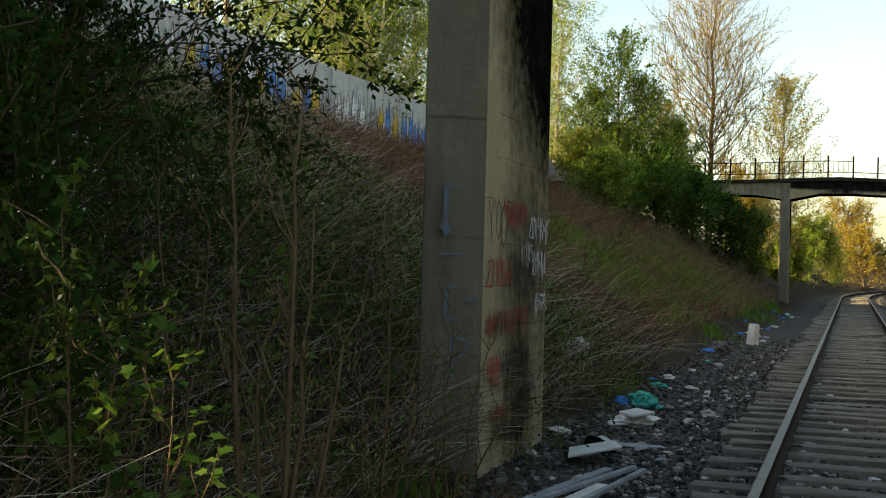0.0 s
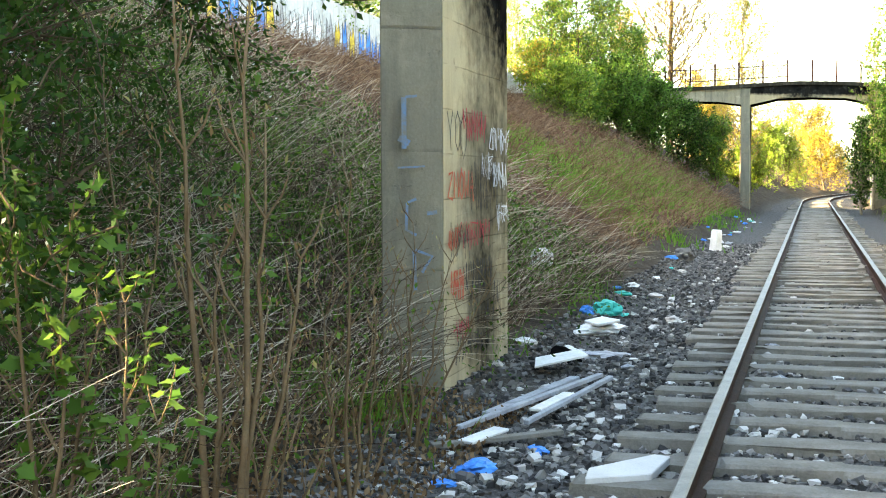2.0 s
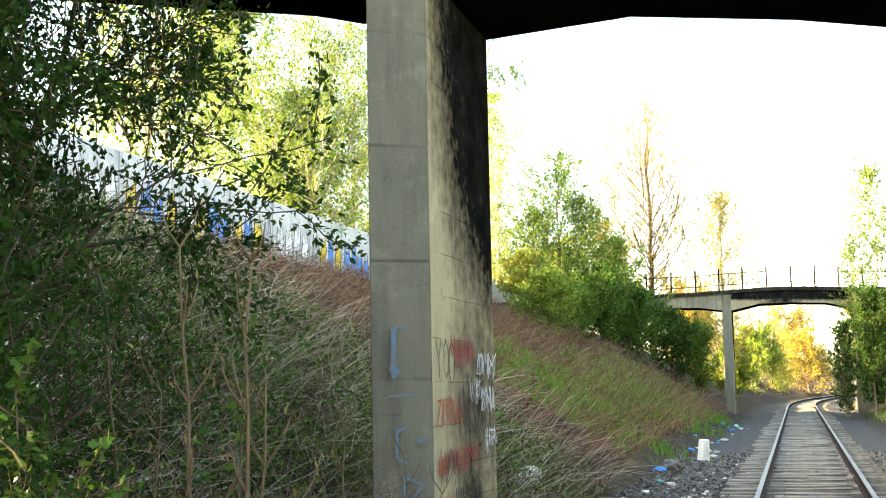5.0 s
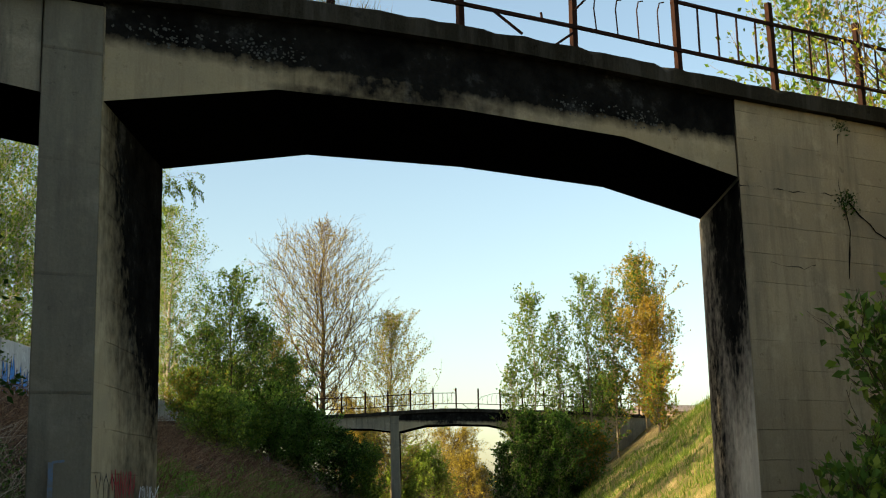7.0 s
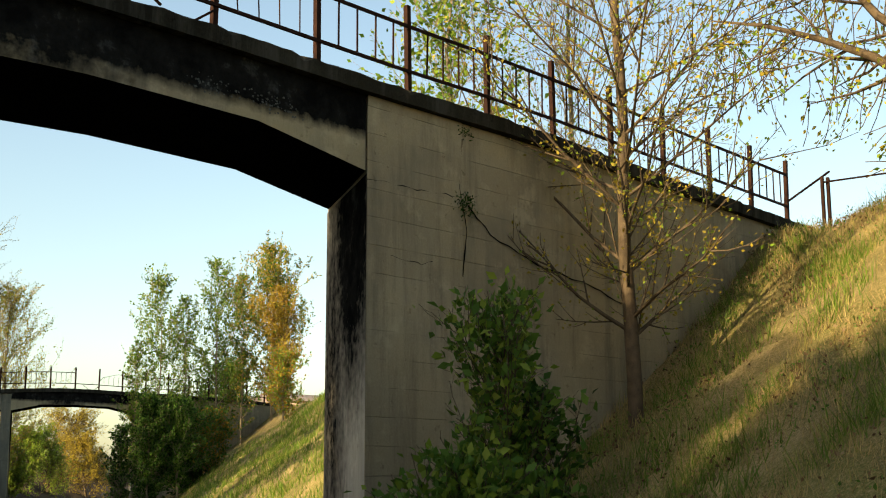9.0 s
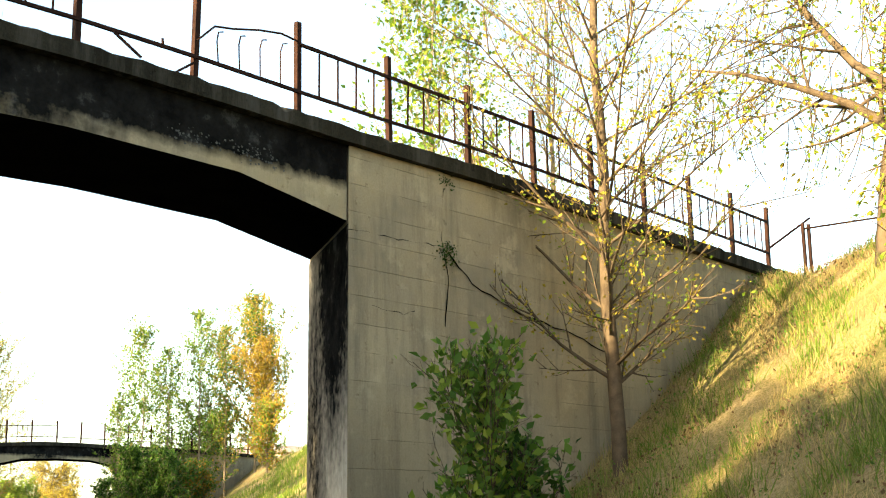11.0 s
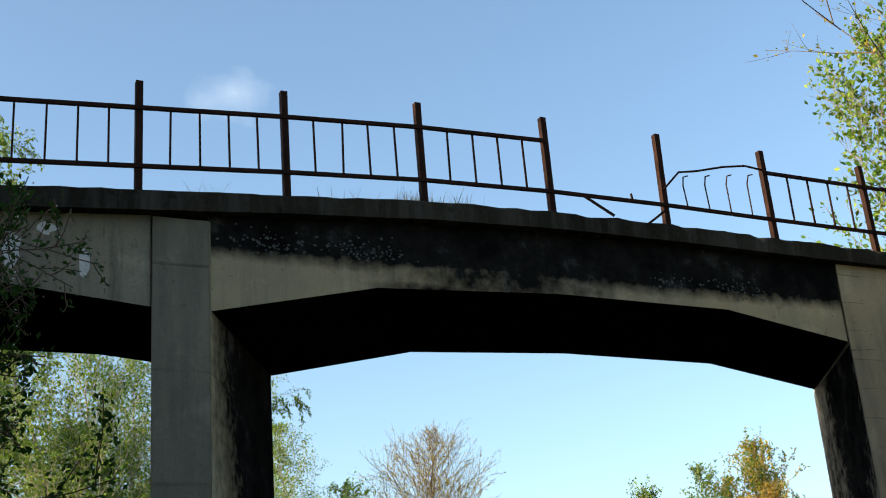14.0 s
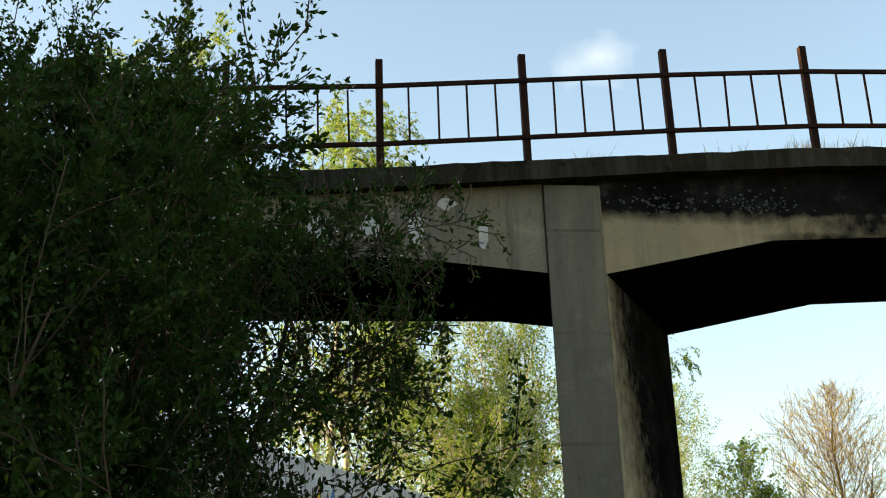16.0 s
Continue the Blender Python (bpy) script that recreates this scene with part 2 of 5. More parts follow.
M["dead"] = simple("dead_stalks", [(0.2, (0.035, 0.022, 0.015)), (0.5, (0.13, 0.088, 0.058)), (0.66, (0.22, 0.165, 0.115)), (0.8, (0.5, 0.43, 0.33))], 4, 0.9, island=0.85)
M["dead_red"] = simple("reddish_dead_stalks", [(0.2, (0.055, 0.027, 0.016)), (0.5, (0.14, 0.077, 0.046)), (0.8, (0.25, 0.17, 0.1))], 4, 0.9, island=0.7)
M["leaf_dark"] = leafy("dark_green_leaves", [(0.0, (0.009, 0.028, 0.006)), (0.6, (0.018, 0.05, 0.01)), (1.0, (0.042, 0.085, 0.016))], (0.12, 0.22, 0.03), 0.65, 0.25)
M["leaf_green"] = leafy("fresh_green_leaves", [(0.0, (0.035, 0.09, 0.015)), (0.6, (0.07, 0.15, 0.025)), (1.0, (0.12, 0.2, 0.04))], (0.2, 0.32, 0.04))
M["leaf_lime"] = leafy("lime_spring_leaves", [(0.0, (0.09, 0.16, 0.02)), (0.6, (0.16, 0.24, 0.03)), (1.0, (0.26, 0.32, 0.06))], (0.35, 0.42, 0.06))
M["leaf_gold"] = leafy("golden_spring_leaves", [(0.0, (0.16, 0.13, 0.02)), (0.6, (0.3, 0.23, 0.035)), (1.0, (0.42, 0.32, 0.06))], (0.5, 0.38, 0.06))
M["leaf_orange"] = leafy("orange_spring_leaves", [(0.0, (0.2, 0.12, 0.02)), (0.6, (0.34, 0.19, 0.03)), (1.0, (0.4, 0.28, 0.05))], (0.5, 0.3, 0.05))
M["fresh_grass"] = leafy("fresh_green_grass", [(0.0, (0.04, 0.12, 0.012)), (0.6, (0.08, 0.19, 0.02)), (1.0, (0.14, 0.24, 0.04))], (0.2, 0.36, 0.04), 0.5)
M["blossom"] = leafy("white_blossom", [(0.0, (0.6, 0.6, 0.55)), (1.0, (0.82, 0.82, 0.78))], (0.7, 0.7, 0.65), 0.6)
M["grass"] = leafy("grass_blades", [(0.0, (0.05, 0.11, 0.015)), (0.6, (0.1, 0.17, 0.025)), (1.0, (0.3, 0.27, 0.09))], (0.25, 0.32, 0.05), 0.5)
M["straw"] = leafy("dry_grass_blades", [(0.0, (0.24, 0.17, 0.08)), (0.6, (0.42, 0.31, 0.15)), (1.0, (0.24, 0.24, 0.06))], (0.5, 0.38, 0.15), 0.6)
M["bud"] = leafy("tan_buds", [(0.0, (0.16, 0.09, 0.045)), (0.6, (0.28, 0.18, 0.09)), (1.0, (0.3, 0.28, 0.1))], (0.35, 0.28, 0.1), 0.6, 0.2)
M["litterleaf"] = leafy("fallen_leaves", [(0.0, (0.07, 0.04, 0.02)), (0.6, (0.17, 0.1, 0.05)), (1.0, (0.28, 0.2, 0.12))], (0.2, 0.12, 0.05), 0.8, 0.15)


def ground_material():
    m, n, l, b = material("soil_ballast_and_turf")
    v = coords(n)
    a, c, f = noise_node(n, l, v, 0.35), noise_node(n, l, v, 2.2, 6), noise_node(n, l, v, 30, 5)
    at = n.new("ShaderNodeAttribute"); at.attribute_name = "cover"
    sep = n.new("ShaderNodeSeparateColor"); l.new(at.outputs["Color"], sep.inputs[0])
    soil = ramp(n, l, calc(n, l, "ADD", calc(n, l, "MULTIPLY", c, 0.6), calc(n, l, "MULTIPLY", f, 0.4)), [(0.3, (0.018, 0.013, 0.009)), (0.5, (0.045, 0.033, 0.022)), (0.7, (0.1, 0.08, 0.055))])
    bal = ramp(n, l, f, [(0.3, (0.025, 0.024, 0.024)), (0.5, (0.07, 0.066, 0.062)), (0.72, (0.15, 0.14, 0.13))])
    turf = ramp(n, l, calc(n, l, "ADD", calc(n, l, "MULTIPLY", a, 0.5), calc(n, l, "MULTIPLY", f, 0.5)), [(0.36, (0.08, 0.1, 0.02)), (0.48, (0.19, 0.16, 0.055)), (0.6, (0.38, 0.28, 0.14))])
    col = mix(n, l, sep.outputs[1], soil, turf)
    col = mix(n, l, sep.outputs[0], col, bal)
    l.new(col, b.inputs["Base Color"])
    b.inputs["Roughness"].default_value = 0.95
    bump(n, l, b, calc(n, l, "ADD", f, c), 0.8, 0.05)
    return m


M["ground"] = ground_material()


# ---------------------------------------------------------------- building helpers
def part(name, bm, mat, parent=None, label=""):
    me = bpy.data.meshes.new(name)
    bm.normal_update()
    bm.to_mesh(me)
    bm.free()
    for q in (mat if isinstance(mat, (list, tuple)) else [mat]):
        me.materials.append(q)
    ob = new(name, me)
    if parent is not None:
        ob.parent = parent
    if label:
        tagged(ob, label)
    return ob


def mesh(name, verts, faces, mat, parent=None, smooth=False, index=None):
    me = bpy.data.meshes.new(name)
    me.from_pydata([tuple(v) for v in verts], [], faces)
    for q in (mat if isinstance(mat, (list, tuple)) else [mat]):
        me.materials.append(q)
    if index is not None:
        me.polygons.foreach_set("material_index", index)
    if smooth:
        me.polygons.foreach_set("use_smooth", [True] * len(me.polygons))
    me.update()
    ob = new(name, me)
    if parent is not None:
        ob.parent = parent
    return ob


def quads(name, V, mat, parent=None, k=4):
    """Many loose faces of k corners from an array (n, k, 3)."""
    V = np.asarray(V, dtype=np.float32)
    n = len(V)
    me = bpy.data.meshes.new(name)
    me.vertices.add(n * k)
    me.vertices.foreach_set("co", V.reshape(-1))
    me.loops.add(n * k)
    me.loops.foreach_set("vertex_index", np.arange(n * k, dtype=np.int32))
    me.polygons.add(n)
    me.polygons.foreach_set("loop_start", np.arange(0, n * k, k, dtype=np.int32))
    me.materials.append(mat)
    me.update(calc_edges=True)
    me.validate()
    ob = new(name, me)
    if parent is not None:
        ob.parent = parent
    return ob


def thing(name, label, category, at=(0, 0, 0), group="", kind=""):
    e = new(name)
    e.empty_display_size = 0.2
    e.location = at
    return tagged(e, label, category, group, kind)


def box_bm(x0, x1, y0, y1, z0, z1, bevel=0.0):
    bm = bmesh.new()
    vs = [bm.verts.new(p) for p in ((x0, y0, z0), (x1, y0, z0), (x1, y1, z0), (x0, y1, z0), (x0, y0, z1), (x1, y0, z1), (x1, y1, z1), (x0, y1, z1))]
    for f in ((3, 2, 1, 0), (4, 5, 6, 7), (0, 1, 5, 4), (1, 2, 6, 5), (2, 3, 7, 6), (3, 0, 4, 7)):
        bm.faces.new([vs[i] for i in f])
    if bevel:
        bmesh.ops.bevel(bm, geom=bm.edges[:], offset=bevel, segments=1, affect="EDGES", profile=0.5)
    return bm


def extrude_bm(outline, vec, bevel=0.0):
    """A closed outline (list of 3D points) swept along vec."""
    bm = bmesh.new()
    a = [bm.verts.new(p) for p in outline]
    b = [bm.verts.new(Vector(p) + Vector(vec)) for p in outline]
    n = len(a)
    bm.faces.new(a)
    bm.faces.new(b[::-1])
    for i in range(n):
        bm.faces.new((a[(i + 1) % n], a[i], b[i], b[(i + 1) % n]))
    bmesh.ops.recalc_face_normals(bm, faces=bm.faces[:])
    if bevel:
        bmesh.ops.bevel(bm, geom=bm.edges[:], offset=bevel, segments=1, affect="EDGES", profile=0.5)
    return bm


def bar_bm(p, q, w, h=None, bevel=0.0):
    """A square bar from p to q."""
    p, q = Vector(p), Vector(q)
    h = h or w
    d = (q - p).normalized()
    side = d.cross(Vector((0, 0, 1)))
    if side.length < 0.05:
        side = Vector((1, 0, 0))
    side.normalize()
    up = side.cross(d).normalized()
    o = [p + side * a * w / 2 + up * b * h / 2 for a, b in ((-1, -1), (1, -1), (1, 1), (-1, 1))]
    return extrude_bm(o, q - p, bevel)


def tubes(paths, sides=4):
    """Verts and faces of tapered tubes; a path is a list of (point, radius)."""
    V, F = [], []
    for path in paths:
        base = len(V)
        m = len(path)
        for i, (p, r) in enumerate(path):
            d = (path[min(i + 1, m - 1)][0] - path[max(i - 1, 0)][0])
            if d.length < 1e-6:
                d = Vector((0, 0, 1))
            d.normalize()
            a = d.cross(Vector((0.31, 0.95, 0.05)))
            if a.length < 0.1:
                a = d.cross(Vector((1, 0, 0)))
            a.normalize()
            b = d.cross(a)
            for k in range(sides):
                t = 2 * math.pi * k / sides
                V.append(p + a * (math.cos(t) * r) + b * (math.sin(t) * r))
        for i in range(m - 1):
            for k in range(sides):
                j = (k + 1) % sides
                F.append((base + i * sides + k, base + i * sides + j, base + (i + 1) * sides + j, base + (i + 1) * sides + k))
        F.append(tuple(base + (m - 1) * sides + k for k in range(sides)))
    return V, F


def leaf_cards(P, D, size, rng, droop=0.0, wide=0.55):
    """Small kite-shaped leaves at points P, pointing about D."""
    P, D = np.asarray(P, float), np.asarray(D, float)
    n = len(P)
    d = D + rng.normal(0, 0.75, (n, 3))
    d[:, 2] -= droop
    d /= np.linalg.norm(d, axis=1, keepdims=True) + 1e-9
    w = np.cross(d, rng.normal(0, 1, (n, 3)))
    w /= np.linalg.norm(w, axis=1, keepdims=True) + 1e-9
    L = (size * rng.uniform(0.6, 1.35, n))[:, None]
    a = P
    c = P + d * L
    mid = P + d * L * 0.45
    nrm = np.cross(d, w) * L * 0.12
    return np.stack([a, mid + w * L * wide * 0.5 + nrm, c, mid - w * L * wide * 0.5 + nrm], 1)


def grow(rng, start, way, length, radius, depth, cfg, paths, tips):
    """A limb and its offshoots."""
    steps = 6 if depth == 0 else 4
    p, d = Vector(start), Vector(way).normalized()
    path = [(p.copy(), radius)]
    for i in range(steps):
        d = d + Vector(rng.normal(0, cfg["wander"], 3)) + Vector((0, 0, cfg["lift"] if depth else 0.03)) - Vector((0, 0, cfg["droop"] * depth))
        d.normalize()
        p = p + d * (length / steps)
        r = radius * (1 - 0.85 * (i + 1) / steps)
        path.append((p.copy(), max(r, cfg["twig"])))
        f = (i + 1) / steps
        if depth < cfg["depth"] and f > (cfg["clear"] if depth == 0 else 0.15):
            for _ in range(cfg["kids"][depth]):
                a = rng.uniform(0, 2 * math.pi)
                out = d.cross(Vector((math.cos(a), math.sin(a), 0.2))).normalized()
                w = (d * math.cos(cfg["angle"]) + out * math.sin(cfg["angle"])).normalized()
                k = (cfg["ratio"] if depth == 0 else cfg["fork"]) * (1.15 - (0.55 * f if depth == 0 else 0.4 * f)) * rng.uniform(0.7, 1.2)
                grow(rng, p - d * (length / steps) * rng.uniform(0, 0.9), w, length * k, max(r * 0.55, cfg["twig"]), depth + 1, cfg, paths, tips)
        if depth >= cfg["depth"] - 1:
            tips.append((p.copy(), d.copy(), length / steps))
    paths.append(path)


BASE_CFG = dict(wander=0.12, lift=0.05, droop=0.0, twig=0.006, depth=3, clear=0.3, kids=(3, 2, 2), angle=0.75, ratio=0.5, fork=0.55)


def tree(name, label, category, at, height, radius, seed, bark, leaf, leaves, size, spread=0.25, lean=(0, 0), second=None, group="", leaf_droop=0.0, wide=0.55, sides=5, **kw):
    rng = np.random.default_rng(seed)
    cfg = dict(BASE_CFG, **kw)
    t = thing(name, label, category, at, group)
    paths, tips = [], []
    grow(rng, (0, 0, -0.25), (lean[0], lean[1], 1), height, radius, 0, cfg, paths, tips)
    V, F = tubes(paths, sides)
    mesh("trunk", V, F, bark, t, True)
    if leaves and tips:
        idx = rng.integers(0, len(tips), leaves)
        tp = np.array([tips[i][0] for i in idx])
        td = np.array([tips[i][1] for i in idx])
        tl = np.array([tips[i][2] for i in idx])[:, None]
        P = tp - td * tl * rng.uniform(0, 1, (leaves, 1)) + rng.normal(0, spread, (leaves, 3)) * tl * 0.35
        Q = leaf_cards(P, td, size, rng, leaf_droop, wide)
        if second:
            share, mat2 = second
            cut = rng.random(leaves) < share
            quads("crown", Q[~cut], leaf, t)
            B = Q[cut]
            if mat2 is M["blossom"]:
                mid = B.mean(axis=1, keepdims=True)
                B = mid + (B - mid) * 0.45
            quads("blossom" if mat2 is M["blossom"] else "young_leaves", B, mat2, t)
        else:
            quads("crown", Q, leaf, t)
    return t


def crown_tree(name, label, at, height, width, seed, bark, leaf, leaves, size, radius=0.09, clear=0.15, limbs=44, rise=0.8, belly=0.5, lean=(0, 0), second=None, group="", twig=0.007, low=0.0, category="tree", dense=1.0, jitter=0.05):
    """A tree with one straight leader, limbs all the way up it and fine twigs; belly: how low it is widest; low: how far leaves keep to the lower limbs."""
    rng = np.random.default_rng(seed)
    t = thing(name, label, category, at, group)
    paths, tips = [], []
    stem, p = [], Vector((0, 0, -0.25))
    for i in range(15):
        f = i / 14
        p = Vector((lean[0] * height * f + rng.normal(0, 0.006) * height * (0.2 + f), lean[1] * height * f + rng.normal(0, 0.006) * height * (0.2 + f), -0.25 + (height + 0.25) * f))
        stem.append((p, max(twig, radius * (1 - f) ** 0.8)))
    paths.append(stem)
    peak = (belly ** belly) * ((1 - belly) ** (1 - belly))

    def limb(p, d, L, r, depth):
        path, n = [(p.copy(), r)], 5 if depth == 0 else 3
        for i in range(n):
            d = (d + Vector(rng.normal(0, 0.1, 3)) + Vector((0, 0, 0.1))).normalized()
            p = p + d * (L / n)
            path.append((p.copy(), max(twig * (1 - 0.3 * depth), r * (1 - 0.8 * (i + 1) / n))))
            if depth < 2:
                for _ in range(2 if depth == 0 else int(rng.random() < 0.8) + int(rng.random() < 0.4 * dense)):
                    side = d.cross(Vector(rng.normal(0, 1, 3)))
                    side.normalize()
                    w = (d * 0.75 + side * rng.uniform(0.5, 0.9) + Vector((0, 0, 0.15))).normalized()
                    limb(p - d * (L / n) * rng.random(), w, L * rng.uniform(0.28, 0.5), r * 0.45, depth + 1)
            if depth or i > 1:
                tips.append((p.copy(), d.copy(), L / n))
        paths.append(path)

    for i in range(limbs):
        g = (i + rng.random()) / limbs
        f = clear + (1 - clear) * g * 0.985
        a = 2.4 * i + rng.normal(0, 0.3)
        k = f * 14
        j = min(13, int(k))
        q = stem[j][0].lerp(stem[j + 1][0], k - j)
        L = width * 0.55 * ((g + 0.02) ** belly) * ((1.02 - g) ** (1 - belly)) / peak * rng.uniform(0.65, 1.15) + 0.12
        up = rise * (0.75 + 0.9 * g) * rng.uniform(0.8, 1.2)
        L = min(L, (height - q.z) * 0.75 + 0.15)
        limb(q, Vector((math.cos(a), math.sin(a), up)).normalized(), L * math.sqrt(1 + 0.2 * up * up), max(twig, stem[j][1] * 0.34), 0)
    V, F = tubes(paths[:1], 7)
    W, G = tubes(paths[1:], 3)
    mesh("trunk", V + W, F + [tuple(len(V) + k for k in f) for f in G], bark, t, True)
    tips.sort(key=lambda q: q[0].z)
    odds = np.array([q[2] for q in tips]) * (1.02 - np.arange(len(tips)) / len(tips)) ** low
    idx = rng.choice(len(tips), leaves, p=odds / odds.sum())
    tp, td, tl = np.array([tips[i][0] for i in idx]), np.array([tips[i][1] for i in idx]), np.array([tips[i][2] for i in idx])[:, None]
    Q = leaf_cards(tp - td * tl * rng.uniform(0, 1, (leaves, 1)) + rng.normal(0, jitter, (leaves, 3)), td, size, rng, 0.1, 0.6)
    cut = rng.random(leaves) < (second[0] if second else 0)
    quads("crown", Q[~cut], leaf, t)
    if second:
        quads("young_leaves", Q[cut], second[1], t)
    return t


# ---------------------------------------------------------------- ground
def build_ground():
    us = sorted(set([-400, -250, -150, -100, -70, -50, -38, -28, -22] + list(np.arange(-19, -3.5, 0.6)) + list(np.arange(-3.6, 4.5, 0.25)) + list(np.arange(4.5, 20, 0.6)) + [22, 28, 38, 50, 70, 100, 150, 175]))
    ss = sorted(set([-400, -250, -150, -90, -60, -45, -30, -22, -16, -12] + list(np.arange(-9, 30, 0.45)) + list(np.arange(30, 75, 1.2)) + list(np.arange(75, 140, 3)) + [150, 165, 180, 200, 230, 270, 320]))
    V, F, C = [], [], []
    for s in ss:
        for u in us:
            p = place(u, s)
            V.append((p.x, p.y, lie(u, s)))
            d = abs(u - AXIS)
            bal = min(1, max(0, (2.9 - d) / 0.7))
            n = noise.noise(Vector((u * 0.5, s * 0.3, 5)))
            turf = 0.0
            if u > 3.2:
                turf = min(1, max(0, 0.85 + n * 0.6))
            elif u < -3.0:
                turf = min(1, max(0, -0.5 + n * 1.2))
            C.append((bal, turf, 0, 1))
    w = len(us)
    for j in range(len(ss) - 1):
        for i in range(w - 1):
            F.append((j * w + i, j * w + i + 1, (j + 1) * w + i + 1, (j + 1) * w + i))
    g = mesh("ground", V, F, M["ground"], smooth=True)
    a = g.data.color_attributes.new("cover", "FLOAT_COLOR", "POINT")
    a.data.foreach_set("color", np.array(C, dtype=np.float32).reshape(-1))
    tagged(g, "railway cutting with dark ballast bed and grassy earth banks", "ground", kind="structure")


build_ground()
# a far rim of land closes the horizon
rim_v, rim_f = [], []
for i in range(97):
    a = 2 * math.pi * i / 96
    r = 900
    h = 16 + 10 * noise.noise(Vector((math.cos(a) * 4, math.sin(a) * 4, 0)))
    rim_v += [(math.cos(a) * 140, math.sin(a) * 140, -3.0), (math.cos(a) * r, math.sin(a) * r, h)]
    if i:
        k = 2 * i
        rim_f.append((k - 2, k, k + 1, k - 1))
tagged(mesh("backdrop", rim_v, rim_f, simple("far_land", [(0.3, (0.04, 0.06, 0.025)), (0.7, (0.09, 0.1, 0.05))], 0.05, 0.95)), "distant low green land", "backdrop", kind="structure")


# ---------------------------------------------------------------- track
RAIL_TOP = 0.17


def rail(u):
    prof = [(-0.065, -0.005), (0.065, -0.005), (0.065, 0.012), (0.012, 0.03), (0.01, 0.125), (0.034, 0.138), (0.036, 0.165), (0.026, 0.172), (-0.026, 0.172), (-0.036, 0.165), (-0.034, 0.138), (-0.01, 0.125), (-0.012, 0.03), (-0.065, 0.012)]
    ss = list(np.arange(-14, 66, 4.0)) + list(np.arange(66, 170, 2.0))
    V, F, I = [], [], []
    k = len(prof)
    for s in ss:
        for (a, z) in prof:
            p = place(u + a, s)
            V.append((p.x, p.y, z))
    for j in range(len(ss) - 1):
        for i in range(k):
            F.append((j * k + i, j * k + (i + 1) % k, (j + 1) * k + (i + 1) % k, (j + 1) * k + i))
            I.append(1 if 6 <= i <= 8 else 0)
    r = mesh("rail", V, F, [M["rust"], M["railtop"]], index=I)
    return tagged(r, "rusty steel rail with a worn shiny head on sleepers", "rail", "rails of the track")


U_L, U_R = -0.565, 0.942
rail(U_L)
rail(U_R)


def sleeper_mesh(seed):
    rng = np.random.default_rng(seed)
    bm = box_bm(-1.3, 1.3, -0.12, 0.12, -0.14, 0.0)
    bmesh.ops.subdivide_edges(bm, edges=[e for e in bm.edges if abs(e.verts[0].co.x - e.verts[1].co.x) > 1], cuts=3)
    bmesh.ops.bevel(bm, geom=[e for e in bm.edges if all(v.co.z > -0.01 for v in e.verts)], offset=0.014, segments=1, affect="EDGES")
    for v in bm.verts:
        v.co += Vector(rng.normal(0, 0.009, 3))
    me = bpy.data.meshes.new("sleeper")
    bm.normal_update(); bm.to_mesh(me); bm.free()
    me.materials.append(M["wood"])
    return me


def build_sleepers():
    kinds = [sleeper_mesh(i) for i in range(6)]
    rng = np.random.default_rng(4)
    s = -5.8
    while s < 130:
        ob = new("sleeper", kinds[rng.integers(0, 6)])
        p = place(AXIS + rng.normal(0, 0.06), s + rng.normal(0, 0.02))
        a = math.atan2(TN.y, TN.x) - max(0, s - S_BEND) / R_BEND + rng.normal(0, 0.012)
        ob.matrix_basis = Matrix.Translation((p.x, p.y, rng.normal(0.0, 0.008))) @ Matrix.Rotation(a, 4, "Z")
        tagged(ob, "grey weathered wooden railway sleeper bedded in ballast", "sleeper", "sleepers under the track")
        s += 0.62


build_sleepers()


def lumps(count, where, size, rng, flat=0.7):
    """Loose angular stones: crooked six-sided lumps."""
    cube = np.array([(-1, -1, -1), (1, -1, -1), (1, 1, -1), (-1, 1, -1), (-1, -1, 1), (1, -1, 1), (1, 1, 1), (-1, 1, 1)], float)
    fs = np.array(((3, 2, 1, 0), (4, 5, 6, 7), (0, 1, 5, 4), (1, 2, 6, 5), (2, 3, 7, 6), (3, 0, 4, 7)))
    P = np.array([where(rng) for _ in range(count)])
    r = size * rng.uniform(0.45, 1.0, count) ** 1.5 * 1.6
    c = cube[None] * rng.uniform(0.35, 1.0, (count, 8, 3)) * (r * 0.5)[:, None, None]
    c = c * np.stack([np.ones(count), rng.uniform(0.55, 1, count), flat * rng.uniform(0.6, 1.1, count)], 1)[:, None, :]
    a, t = rng.uniform(0, 6.28, count)[:, None], rng.normal(0, 0.5, count)[:, None]
    x, y, z = c[..., 0], c[..., 1], c[..., 2]
    y, z = y * np.cos(t) - z * np.sin(t), y * np.sin(t) + z * np.cos(t)
    x, y = x * np.cos(a) - y * np.sin(a), x * np.sin(a) + y * np.cos(a)
    V = np.stack([x, y, z + r[:, None] * 0.12], 2) + P[:, None, :]
    F = (np.arange(count) * 8)[:, None, None] + fs[None]
    return V.reshape(-1, 3).tolist(), F.reshape(-1, 4).tolist()


def ballast(rng):
    s = 3.0 + 30 * rng.random() ** 1.7
    while True:
        u = rng.uniform(-2.75, 2.6)
        if abs(u - U_L) > 0.09 and abs(u - U_R) > 0.09:
            break
    return on(u, s, 0.0)


rng0 = np.random.default_rng(11)
V, F = lumps(34000, ballast, 0.05, rng0, 0.85)
tagged(mesh("ballast_stones", V, F, M["stone"]), "dark grey crushed ballast stones round the sleepers", "ballast", kind="stuff")


